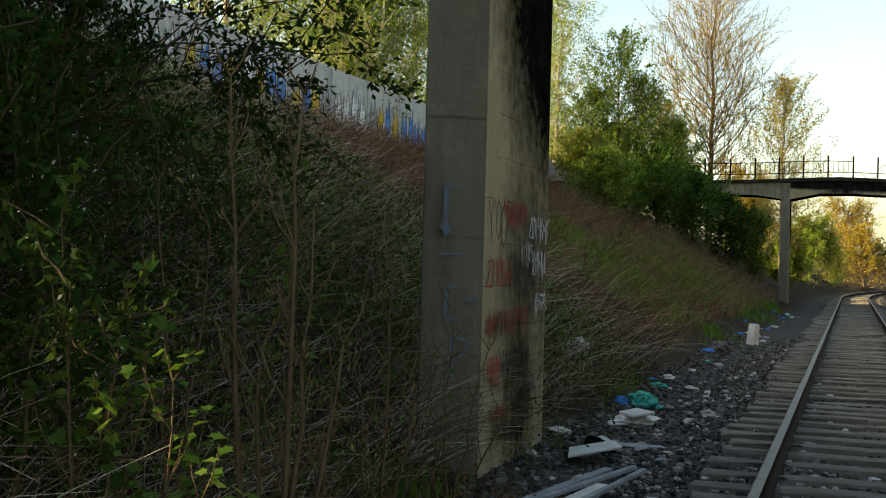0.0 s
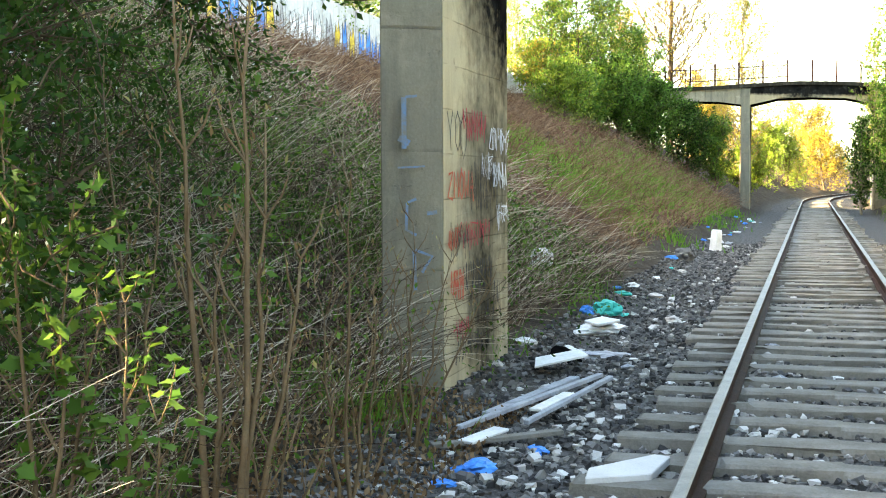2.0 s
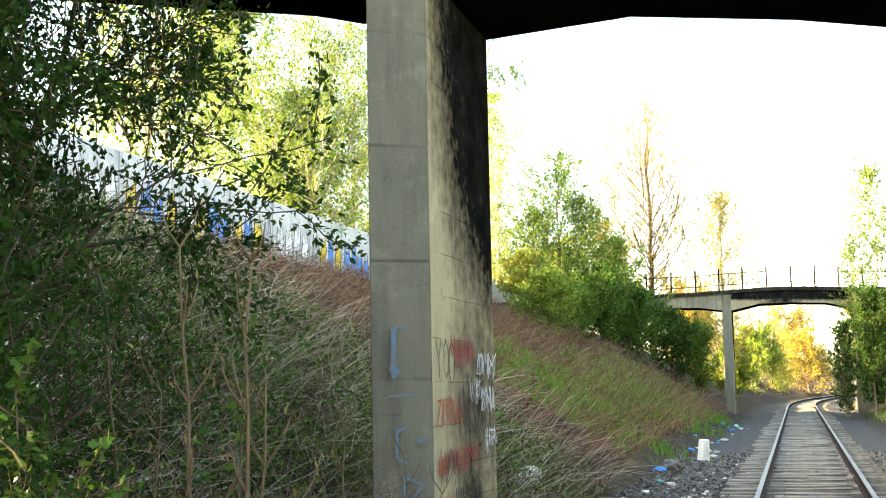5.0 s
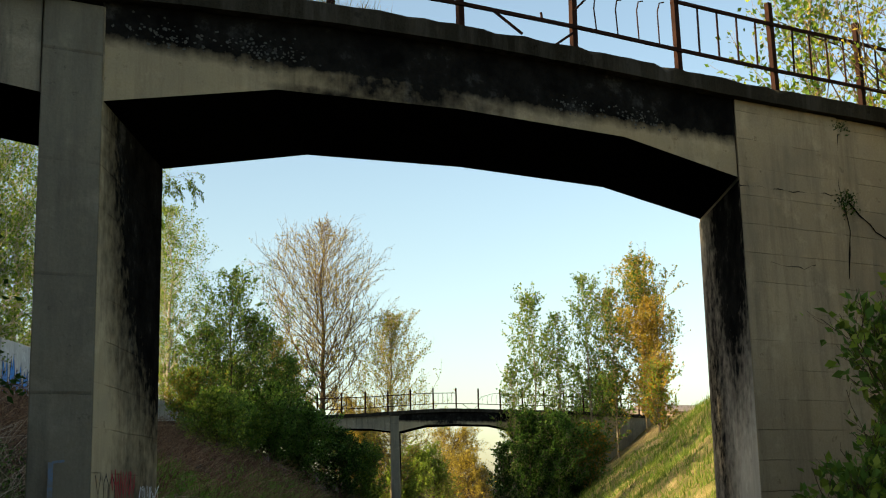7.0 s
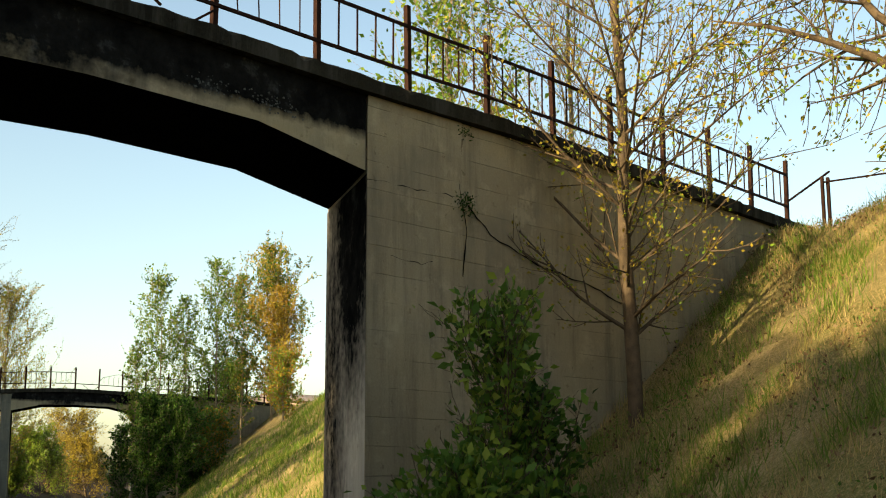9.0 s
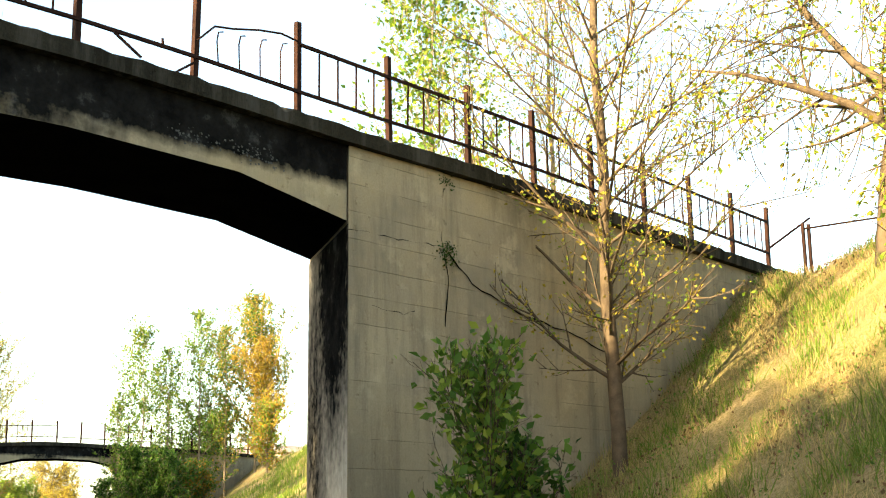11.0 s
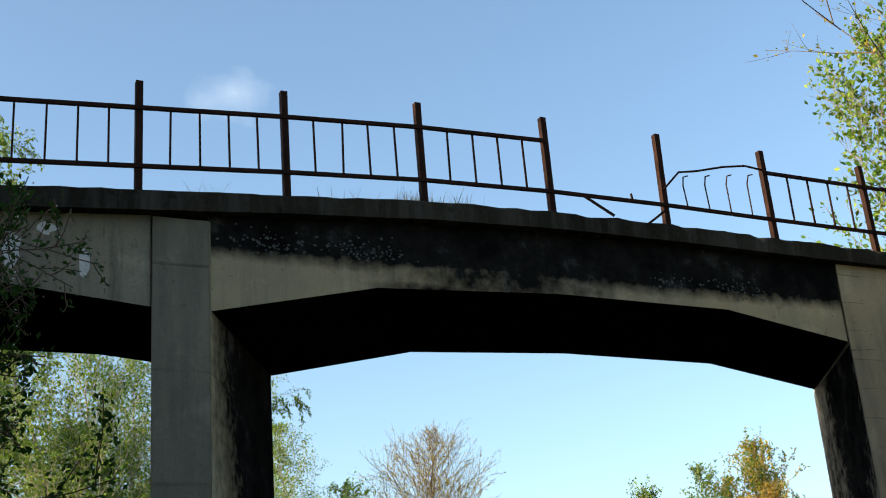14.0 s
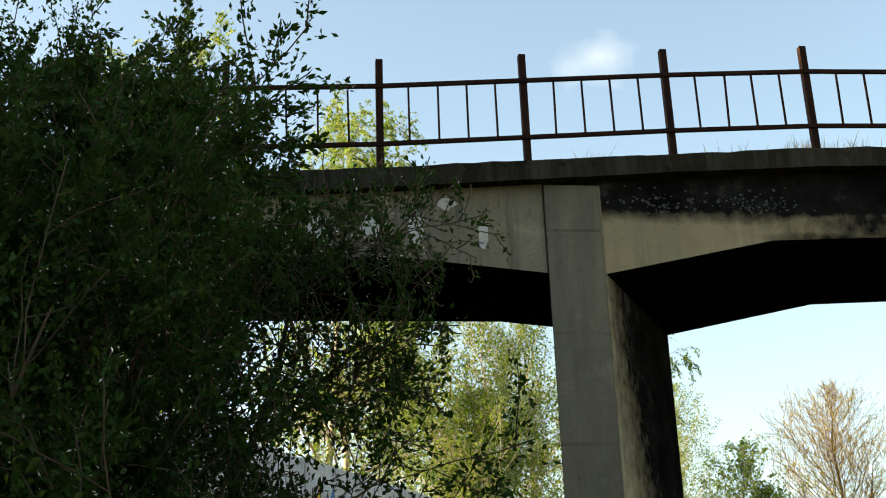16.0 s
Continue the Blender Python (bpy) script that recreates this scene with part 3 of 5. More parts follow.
def rubble_spot(rng):
    s = rng.choice([rng.normal(7.2, 1.3), rng.normal(9, 2.5), rng.normal(14, 6)])
    u = rng.choice([rng.normal(-1.6, 0.5), rng.normal(-0.35, 0.25), rng.uniform(-2.3, 0.8)])
    return on(max(-2.6, min(0.85, u)), max(3.5, s), 0.01)


V, F = lumps(1150, rubble_spot, 0.06, rng0, 0.6)
tagged(mesh("rubble", V, F, M["rubble"]), "pale broken concrete rubble strewn over the ballast", "rubble", kind="stuff")


# ---------------------------------------------------------------- the bridges
Y0 = 9.281
SK = Vector((1.118, 1.871, 0))                      # from the near to the far face
DECK_X = (-12, -6, 0.65, 1.98, 3.3, 4.6, 6.0, 7.3, 8.65, 10.0, 11.4, 12.75, 15.35, 17.9, 21)
DECK_Z = (5.3, 5.55, 5.88, 5.98, 6.08, 6.16, 6.2, 6.2, 6.18, 6.17, 6.18, 6.17, 6.09, 6.03, 5.95)
PX0, PX1, AX = 2.076, 2.552, 9.369


def deck(x):
    return float(np.interp(x, DECK_X, DECK_Z))


def chipped_kerb(x0, x1, y, seed):
    """The deck's edge beam: a long kerb with broken arrises."""
    rng = np.random.default_rng(seed)
    xs = np.arange(x0, x1 + 0.01, 0.16)
    V, F = [], []
    for x in xs:
        z = deck(x)
        c = 0.03 * max(0, rng.normal(-0.3, 1)) + 0.004
        V += [(x, y - 0.09 + rng.normal(0, 0.004), z - 0.175), (x, y - 0.09 + rng.normal(0, 0.005), z - c), (x, y - 0.09 + c, z + rng.normal(0, 0.006)), (x, y + 0.22, z), (x, y + 0.22, z - 0.175)]
    k = 5
    for j in range(len(xs) - 1):
        for i in range(k):
            F.append((j * k + i, (j + 1) * k + i, (j + 1) * k + (i + 1) % k, j * k + (i + 1) % k))
    n = len(V)
    F += [tuple(range(k)), tuple(range(n - 1, n - k - 1, -1))]
    return V, F


def footbridge():
    b = thing("footbridge", "old narrow concrete footbridge with soot stains and rusty railing", "bridge")
    g = 0.176
    # main span, with haunches at both ends
    xs = np.linspace(PX1, AX, 14)
    top = [(x, Y0 + 0.03, deck(x) - g) for x in xs[::-1]]
    low = [(PX1, Y0 + 0.03, 5.01), (4.06, Y0 + 0.03, 5.33), (5.9, Y0 + 0.03, 5.41), (7.86, Y0 + 0.03, 5.39), (AX, Y0 + 0.03, 5.14)]
    bm = extrude_bm(low + top, SK - Vector((0, 0.06, 0)))
    # downward faces get the near-black of soot and painted shade
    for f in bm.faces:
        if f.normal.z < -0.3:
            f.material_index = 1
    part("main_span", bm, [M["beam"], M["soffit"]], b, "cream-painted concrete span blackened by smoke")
    # short span over the bank
    low = [(-6.2, Y0 + 0.03, 4.9), (-4.6, Y0 + 0.03, 5.14), (0.9, Y0 + 0.03, 5.14), (PX0, Y0 + 0.03, 5.02)]
    top = [(x, Y0 + 0.03, deck(x) - g) for x in np.linspace(PX0, -6.2, 10)]
    bm = extrude_bm(low + top, SK - Vector((0, 0.06, 0)))
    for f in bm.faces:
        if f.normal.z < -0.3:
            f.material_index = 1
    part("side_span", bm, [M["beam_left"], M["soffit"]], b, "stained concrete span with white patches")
    # deck slab
    xs = np.linspace(-11, 20.2, 27)
    o = [(x, Y0 + 0.2, deck(x) - g + 0.002) for x in xs] + [(x, Y0 + 0.2, deck(x) - 0.05) for x in xs[::-1]]
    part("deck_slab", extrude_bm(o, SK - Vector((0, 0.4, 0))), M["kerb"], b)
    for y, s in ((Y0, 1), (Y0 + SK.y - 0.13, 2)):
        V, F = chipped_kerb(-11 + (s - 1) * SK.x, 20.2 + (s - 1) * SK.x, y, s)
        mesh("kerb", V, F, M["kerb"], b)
    # pier: the front is grey, the side towards the track cream and sooty
    zt = deck(2.3) - 0.21
    bm = extrude_bm([(PX0, Y0, -0.6), (PX1, Y0, -0.6), (PX1, Y0, zt), (PX0, Y0, zt)], SK)
    bmesh.ops.bevel(bm, geom=[e for e in bm.edges if abs(e.verts[0].co.z - e.verts[1].co.z) > 1], offset=0.012, segments=1, affect="EDGES")
    bm.normal_update()
    pier_len = SK.length
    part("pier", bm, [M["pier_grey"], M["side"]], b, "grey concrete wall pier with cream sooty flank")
    # the flank is a thin coat of paint and soot of its own
    ln = SK.normalized()
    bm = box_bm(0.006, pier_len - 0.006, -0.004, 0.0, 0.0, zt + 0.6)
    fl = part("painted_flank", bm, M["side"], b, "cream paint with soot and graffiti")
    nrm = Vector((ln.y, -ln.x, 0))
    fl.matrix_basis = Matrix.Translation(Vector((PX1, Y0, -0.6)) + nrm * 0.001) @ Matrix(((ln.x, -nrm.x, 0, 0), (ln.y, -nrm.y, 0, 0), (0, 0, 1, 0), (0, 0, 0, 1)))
    # abutment and long wing wall on the far bank
    zx = lambda x: deck(x) - g - 0.001
    X2 = 10.93
    bm = extrude_bm([(AX, Y0, -0.7), (X2, Y0, -0.7), (X2, Y0, zx(X2)), (AX, Y0, zx(AX))], SK, 0.008)
    part("abutment", bm, M["wall_ab"], b, "tan concrete abutment with cracks and board marks")
    xs = np.linspace(X2 + 0.012, 20.2, 8)
    bm = extrude_bm([(X2 + 0.012, Y0 + 0.02, -0.7), (20.2, Y0 + 0.02, -0.7)] + [(x, Y0 + 0.02, zx(x)) for x in xs[::-1]], SK - Vector((0, 0.04, 0)), 0.006)
    part("wing_wall", bm, M["wall_ab"], b, "long tan concrete wing wall running into the bank")
    bm = box_bm(0.0, pier_len, -0.004, 0.0, 0.0, 5.6)
    fl = part("sooty_face", bm, M["ab_side"], b, "pale concrete face blackened by smoke")
    fl.matrix_basis = Matrix.Translation(Vector((AX, Y0, -0.5)) - nrm * 0.005) @ Matrix(((ln.x, nrm.x, 0, 0), (ln.y, nrm.y, 0, 0), (0, 0, 1, 0), (0, 0, 0, 1)))
    bm = extrude_bm([(-11, Y0, 2.0), (-6.2, Y0, 2.0), (-6.2, Y0, zx(-6.2)), (-11, Y0, zx(-11))], SK)
    part("bank_abutment", bm, M["wall_ab"], b)
    # construction joint and cracks on the abutment
    rng = np.random.default_rng(5)
    for pts in ([(AX + 0.0, 5.05), (AX + 0.7, 5.05), (AX + 1.1, 5.07), (X2 - 0.02, 5.1)],
                [(AX + 0.3, 4.25), (AX + 0.8, 4.2), (AX + 1.1, 4.27)],
                [(X2 + 0.1, 5.0), (X2 + 0.5, 4.7), (X2 + 1.4, 4.45), (X2 + 2.6, 4.3), (X2 + 3.4, 4.1)],
                [(X2 + 0.0, 5.8), (X2 - 0.05, 5.2), (X2 + 0.08, 4.7), (X2 - 0.02, 4.0)]):
        path = []
        for (a, c), (e, d2) in zip(pts[:-1], pts[1:]):
            for t in np.linspace(0, 1, 6)[:-1]:
                path.append((Vector((a + (e - a) * t, Y0 + 0.005, c + (d2 - c) * t + rng.normal(0, 0.012))), 0.004 + 0.007 * rng.random()))
        V, F = tubes([path], 4)
        mesh("crack", V, F, M["soffit"], b)
    railing(b)
    return b


def railing(b):
    rng = np.random.default_rng(9)
    XS = [0.71 - 1.29 * k for k in range(7, 0, -1)] + [0.71, 1.97, 3.26, 4.58, 5.94, 7.27, 8.64, 10.04, 11.43, 12.75, 14.05, 15.35, 16.63, 17.88, 19.06]
    for i in range(-7, 15):
        x = XS[i + 7]
        z = deck(x)
        lean = rng.normal(0, 0.015)
        top = 1.05
        for y, s in ((Y0 + 0.03, 0), ):
            # posts are angle irons
            bm = bmesh.new()
            o = [(-0.03, -0.03), (0.03, -0.03), (0.03, -0.022), (-0.022, -0.022), (-0.022, 0.03), (-0.03, 0.03)]
            lo = [bm.verts.new((x + a, y + c, z - 0.06)) for a, c in o]
            hi = [bm.verts.new((x + a + lean * top, y + c, z + top)) for a, c in o]
            bm.faces.new(lo[::-1]); bm.faces.new(hi)
            for k in range(6):
                bm.faces.new((lo[k], lo[(k + 1) % 6], hi[(k + 1) % 6], hi[k]))
            part("post", bm, M["rust"], b)
        if i == 14:
            break
        x2 = XS[i + 8]
        zA, zB = deck(x), deck(x2)
        y = Y0 + 0.0
        broken = i == 4
        bent = i == 5
        lo = part("lower_rail", bar_bm((x, y, zA + 0.25), (x2, y, zB + 0.25), 0.03, 0.035), M["rust"], b)
        if broken:
            part("bent_rail", bar_bm((x + 0.35, y, zA + 0.25), (x + 0.62, y - 0.1, zA + 0.02), 0.022), M["rust"], lo)
            part("bent_rail", bar_bm((x + 1.02, y - 0.05, zA - 0.02), (x2, y, zB + 0.2), 0.022), M["rust"], lo)
            part("stub", bar_bm((x + 0.93, y, zA + 0.25), (x + 0.92, y, zA + 0.33), 0.018), M["rust"], lo)
            continue
        if not bent:
            part("upper_rail", bar_bm((x, y, zA + 0.79), (x2, y, zB + 0.79), 0.03, 0.035), M["rust"], b)
        else:
            pts = [(0.0, 0.42), (0.1, 0.52), (0.22, 0.64), (0.45, 0.68), (0.8, 0.77), (1.1, 0.82), (1.332, 0.8)]
            V, F = tubes([[(Vector((x + a, y, zA + c)), 0.012) for a, c in pts]], 5)
            mesh("bent_top_rail", V, F, M["rust"], b)
        for k in range(1, 5):
            f = k / 5
            xa = x + (x2 - x) * f
            h = (0.55 + 0.22 * f) if bent else 0.79
            off = -0.06 * (1 - f) if bent else rng.normal(0, 0.006)
            zb = zA + (zB - zA) * f
            if bent:
                V, F = tubes([[(Vector((xa, y, zb + 0.25)), 0.008), (Vector((xa + off * 0.5, y, zb + h - 0.1)), 0.008), (Vector((xa + off + 0.04, y, zb + h)), 0.008), (Vector((xa + off + 0.1, y, zb + h + 0.02)), 0.008)]], 4)
                mesh("baluster", V, F, M["rust"], lo)
            else:
                part("baluster", bar_bm((xa, y, zb + 0.25), (xa + off, y, zb + h), 0.016), M["rust"], lo)


bridge = footbridge()
B2 = 54.0
far_bridge = copy_thing(bridge, Matrix.Translation((TD.x * B2 - 0.3, TD.y * B2, 0.06)))
tagged(far_bridge, "second concrete footbridge further down the line among trees", "bridge")


# ---------------------------------------------------------------- graffiti wall on the bank
def ribbon(points, w):
    """A flat brush stroke through (a, z) points."""
    V, F = [], []
    n = len(points)
    for i in range(n):
        a0, z0 = points[max(i - 1, 0)]
        a1, z1 = points[min(i + 1, n - 1)]
        d = Vector((a1 - a0, z1 - z0))
        d = d.normalized() if d.length > 1e-6 else Vector((1, 0))
        p = Vector((-d.y, d.x)) * w / 2
        a, z = points[i]
        V += [(a + p.x, 0, z + p.y), (a - p.x, 0, z - p.y)]
        if i:
            F.append((2 * i - 2, 2 * i - 1, 2 * i + 1, 2 * i))
    return V, F


def painted_wall():
    cols = {}
    for k, c in dict(blue=(0.04, 0.22, 0.62), yellow=(0.6, 0.42, 0.04), black=(0.02, 0.02, 0.025), red=(0.4, 0.03, 0.05), grey=(0.3, 0.3, 0.32), white=(0.68, 0.7, 0.74)).items():
        cols[k] = simple("spray_" + k, [(0.3, tuple(v * 0.75 for v in c)), (0.7, c)], 6, 0.6)
    M.update({"spray_" + k: v for k, v in cols.items()})
    pale = concrete("pale_grey_panel", (0.42, 0.42, 0.42), (0.56, 0.56, 0.56), 0.35)
    w = thing("panel_wall", "pale concrete panel wall covered with graffiti on the bank", "wall")
    rng = np.random.default_rng(21)
    a = math.atan2(TD.y, TD.x)
    U = -15.0
    s = 8.0
    while s < 62:
        p = place(U, s)
        z0, z1 = 4.4, 7.35 + rng.normal(0, 0.02)
        bm = box_bm(0.03, 2.97, -0.06, 0.06, z0, z1, 0.015)
        q = part("panel", bm, pale, w)
        q.matrix_basis = Matrix.Translation((p.x, p.y, 0)) @ Matrix.Rotation(a, 4, "Z")
        bm = box_bm(-0.08, 0.08, -0.1, 0.1, z0, z1 - 0.03, 0.015)
        q = part("wall_post", bm, pale, w)
        q.matrix_basis = Matrix.Translation((p.x, p.y, 0)) @ Matrix.Rotation(a, 4, "Z")
        # tall pointed letters: a filled body under a jagged black outline
        if 20 < s < 50:
            turn = Matrix.Translation((p.x, p.y, 0)) @ Matrix.Rotation(a, 4, "Z")
            for k in range(4):
                x0, zb = 0.2 + 0.68 * k, 5.5 + rng.uniform(0, 0.25)
                h = rng.uniform(1.0, 1.45)
                hue = "blue" if s > 39 else ("grey", "yellow", "white", "yellow", "blue", "white")[rng.integers(0, 6)]
                o = [(0.0, 0.1), (0.2, 0.0), (0.3, 0.3), (0.52, 0.05), (0.56, 0.5), (0.42, 1.0), (0.3, 0.55), (0.12, 0.85)]
                o = [(x0 + x + rng.normal(0, 0.04), zb + z * h + rng.normal(0, 0.05)) for x, z in o]
                g = mesh("graffiti", [(x, -0.066, z) for x, z in o], [tuple(range(8))], cols[hue], w)
                g.matrix_basis = turn
                V, F = ribbon(o + o[:1], 0.05)
                g = mesh("graffiti", [(x, -0.07 - 0.001 * k, z) for x, y, z in V], F, cols["black"], w)
                g.matrix_basis = turn
        s += 3.0


painted_wall()


# ---------------------------------------------------------------- trees and bushes
def at(u, s, dz=0.0):
    return tuple(on(u, s, dz))


def from_xy(x, y, dz=0.0):
    u, s = across(x, y)
    return (x, y, lie(u, s) + dz)


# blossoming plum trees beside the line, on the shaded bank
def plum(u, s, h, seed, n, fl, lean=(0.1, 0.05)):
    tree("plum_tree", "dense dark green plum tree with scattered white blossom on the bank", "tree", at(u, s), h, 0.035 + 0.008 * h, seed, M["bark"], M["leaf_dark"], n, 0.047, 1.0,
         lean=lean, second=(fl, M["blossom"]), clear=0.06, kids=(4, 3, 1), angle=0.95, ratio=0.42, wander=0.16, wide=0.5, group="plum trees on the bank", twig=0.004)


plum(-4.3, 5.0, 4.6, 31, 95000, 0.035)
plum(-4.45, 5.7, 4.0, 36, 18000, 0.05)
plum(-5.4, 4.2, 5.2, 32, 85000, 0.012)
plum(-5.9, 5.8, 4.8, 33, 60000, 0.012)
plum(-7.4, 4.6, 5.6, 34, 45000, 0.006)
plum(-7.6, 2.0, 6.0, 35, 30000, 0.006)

# taller unseen trees added on the plateau behind them, to shade the right bank
for i, (u, s, h) in enumerate(((-13, 1, 6.8), (-15, -5, 7.5), (-16, 6, 6.8), (-14.5, -1.5, 6.8), (-18, 0, 7.5), (-13.5, 4, 6.5))):
    tree("unseen_shade_tree", "unseen leafy tree added on the plateau to shade the right bank", "tree", at(u, s), h, 0.2, 40 + i, M["bark"], M["leaf_dark"], 14000, 0.14, 1.0,
         group="trees on the plateau", clear=0.1, kids=(4, 3, 2), angle=0.8, ratio=0.45)

# weeping birches behind the wall
for i, (u, s, h) in enumerate(((-19, 34, 14), (-20.5, 39, 16), (-18.5, 44, 15), (-21, 50, 16), (-17.6, 56, 14), (-22, 29, 14), (-15.6, 69, 13.5))):
    tree("birch", "tall weeping birch with fine yellow-green spring leaves behind the wall", "tree", at(u, s), h, 0.16, 50 + i, M["birchbark"], M["leaf_lime"], 26000, 0.11, 0.9,
         group="birches behind the wall", clear=0.15, kids=(4, 3, 1), angle=0.75, ratio=0.28, droop=0.12, wander=0.1, second=(0.4, M["leaf_green"]), leaf_droop=0.8, wide=0.55)

for i, (u, s, h, w) in enumerate(((-16.5, 42.0, 10.0, 5.0), (-16.6, 47.0, 11.0, 4.4), (-15.1, 66.0, 12.4, 4.6), (-16.1, 40.0, 6.6, 5.0))):
    crown_tree("birch", "tall birch with a fine veil of yellow-green spring leaves", at(u, s), h, w, 60 + i, M["birchbark"], M["leaf_lime"], 15000, 0.1, 0.15, 0.1, 46, 0.7, 0.35, second=(0.4, M["leaf_green"]), group="birches behind the wall", jitter=0.12)

# bare tall tree and its golden neighbours past the second bridge
crown_tree("bare_tree", "tall nearly bare tree with fine grey-tan twigs", at(-8.07, 76.0), 15.5, 9.6, 71, M["bark"], M["leaf_gold"], 20000, 0.085, 0.2, 0.2, 76, 0.6, 0.36, twig=0.013, low=0.35, dense=2.2)
crown_tree("golden_tree", "broad tree with thin golden spring leaves", at(-3.92, 75.0), 11.9, 7.2, 72, M["ashbark"], M["leaf_gold"], 15000, 0.1, 0.13, 0.12, 44, 0.9, 0.4, twig=0.01, second=(0.3, M["leaf_lime"]))
crown_tree("golden_tree", "golden budding tree beside the bare tree", at(-10.56, 74.0), 7.0, 4.4, 73, M["ashbark"], M["leaf_gold"], 9000, 0.1, 0.12, 0.12, 40, 0.9, 0.4, twig=0.01, second=(0.45, M["leaf_lime"]))
# green trees on the shaded bank before the second bridge
for i, (u, s, h, w, n, lf, ls) in enumerate((
        (-10.2, 57.0, 8.1, 5.0, 9500, "leaf_green", "leaf_lime"),
        (-11.2, 56.0, 4.8, 2.6, 5000, "leaf_green", "leaf_lime"),
        (-9.3, 58.0, 6.7, 3.2, 8000, "leaf_green", "leaf_lime"),
        (-10.9, 52.0, 2.8, 2.6, 6000, "leaf_lime", "leaf_gold"),
        (-8.1, 55.0, 3.6, 4.2, 17000, "leaf_green", "leaf_dark"),
        (-9.2, 53.0, 2.3, 3.4, 13000, "leaf_green", "leaf_lime"),
        (-6.8, 57.0, 3.5, 3.4, 15000, "leaf_green", "leaf_dark"),
        (-5.5, 59.0, 3.3, 2.6, 9000, "leaf_dark", "leaf_green"),
        (-4.3, 60.0, 3.2, 2.0, 6000, "leaf_green", "leaf_lime"),
        (-8.0, 60.0, 5.4, 3.0, 8000, "leaf_green", "leaf_lime"),
        (-8.9, 47.0, 2.3, 2.4, 7000, "leaf_lime", "leaf_green"))):
    crown_tree("bank_tree", "airy green young tree on the bank by the far bridge" if h > 4 else "low bushy green tree on the bank by the far bridge", at(u, s), h, w, 80 + i, M["bark"], M[lf], n, 0.115, 0.07, 0.06, 40, 0.75, 0.35, second=(0.3, M[ls]), group="green trees on the far bank", dense=1.3)
# slim trees on the sunny bank by the second bridge
for i, (u, s, h, w, n, lf, ls) in enumerate((
        (4.1, 67.0, 11.7, 3.8, 7500, "leaf_green", "leaf_lime"),
        (5.5, 68.0, 9.7, 2.4, 3000, "leaf_green", "leaf_lime"),
        (7.1, 68.0, 10.6, 3.6, 6500, "leaf_green", "leaf_lime"),
        (8.5, 68.0, 8.9, 3.0, 5500, "leaf_green", "leaf_gold"),
        (10.1, 68.0, 9.3, 4.6, 13000, "leaf_gold", "leaf_green"),
        (10.4, 67.0, 6.7, 3.2, 8000, "leaf_gold", "leaf_orange"),
        (2.9, 66.0, 8.8, 1.8, 2600, "leaf_green", "leaf_lime"),
        (3.3, 59.0, 5.4, 2.2, 9000, "leaf_dark", "leaf_green"),
        (4.6, 59.0, 4.3, 2.6, 9000, "leaf_green", "leaf_dark"),
        (6.1, 60.0, 2.8, 2.4, 7000, "leaf_green", "leaf_orange"),
        (2.1, 60.0, 4.2, 1.3, 3500, "leaf_dark", "leaf_green"),
        (9.8, 62.0, 3.4, 2.0, 4000, "leaf_lime", "leaf_orange"))):
    crown_tree("poplar", "slim upright young poplar with fresh spring leaves on the bank" if lf == "leaf_green" else "tree with mixed golden and green spring leaves on the bank", at(u, s), h, w, 95 + i, M["ashbark"], M[lf], n, 0.13, 0.07, 0.1, 36, 1.0, 0.4, second=(0.4, M[ls]), group="slim trees by the far bridge", twig=0.008)

# the cutting goes on behind; unseen trees added there to dim sky light
for i, (u, s, h) in enumerate(((-6.5, -7.0, 9.5), (-9.5, -12.0, 11.0), (-5.5, -15.0, 10.0), (-8.0, -21.0, 11.0), (5.5, -9.0, 8.0), (8.5, -14.0, 9.5), (5.0, -19.0, 9.0), (-4.8, -28.0, 11.0), (4.8, -30.0, 11.0))):
    crown_tree("bank_tree", "unseen leafy tree added behind to dim the sky light", at(u, s), h, 7.5, 170 + i, M["bark"], M["leaf_dark"], 11000, 0.22, 0.16, 0.1, 30, 0.8, 0.4, group="trees on the banks behind", jitter=0.12)

# the shrub and the crooked tree before the abutment
crown_tree("shrub", "green leafy shrub standing before the abutment", from_xy(9.55, 7.5), 2.8, 1.5, 120, M["bark"], M["leaf_green"], 2000, 0.115, 0.03, 0.05, 26, 1.3, 0.3, second=(0.4, M["leaf_lime"]), category="shrub", twig=0.005)
crown_tree("shrub", "low green shrub at the foot of the abutment", from_xy(8.75, 7.3), 1.6, 1.9, 121, M["bark"], M["leaf_green"], 3000, 0.11, 0.025, 0.05, 26, 0.9, 0.4, second=(0.35, M["leaf_lime"]), category="shrub", twig=0.005)
crown_tree("shrub", "small spreading green shrub beside the abutment", from_xy(10.05, 7.5), 1.5, 1.3, 122, M["bark"], M["leaf_green"], 1300, 0.11, 0.02, 0.05, 22, 1.0, 0.4, second=(0.4, M["leaf_dark"]), category="shrub", twig=0.005)
crown_tree("maple_tree", "slender tree with sparse yellow spring leaves by the wing wall", from_xy(13.05, 8.35), 10.6, 5.6, 123, M["bark"], M["leaf_gold"], 9500, 0.055, 0.1, 0.1, 54, 0.6, 0.36, lean=(-0.05, 0.0), second=(0.35, M["leaf_lime"]), twig=0.006, low=1.1)
crown_tree("poplar", "upright young poplar with fresh green leaves behind the bridge", at(5.8, 18.7), 9.9, 2.9, 125, M["ashbark"], M["leaf_green"], 6000, 0.1, 0.07, 0.3, 40, 1.0, 0.45, second=(0.55, M["leaf_lime"]), twig=0.006)
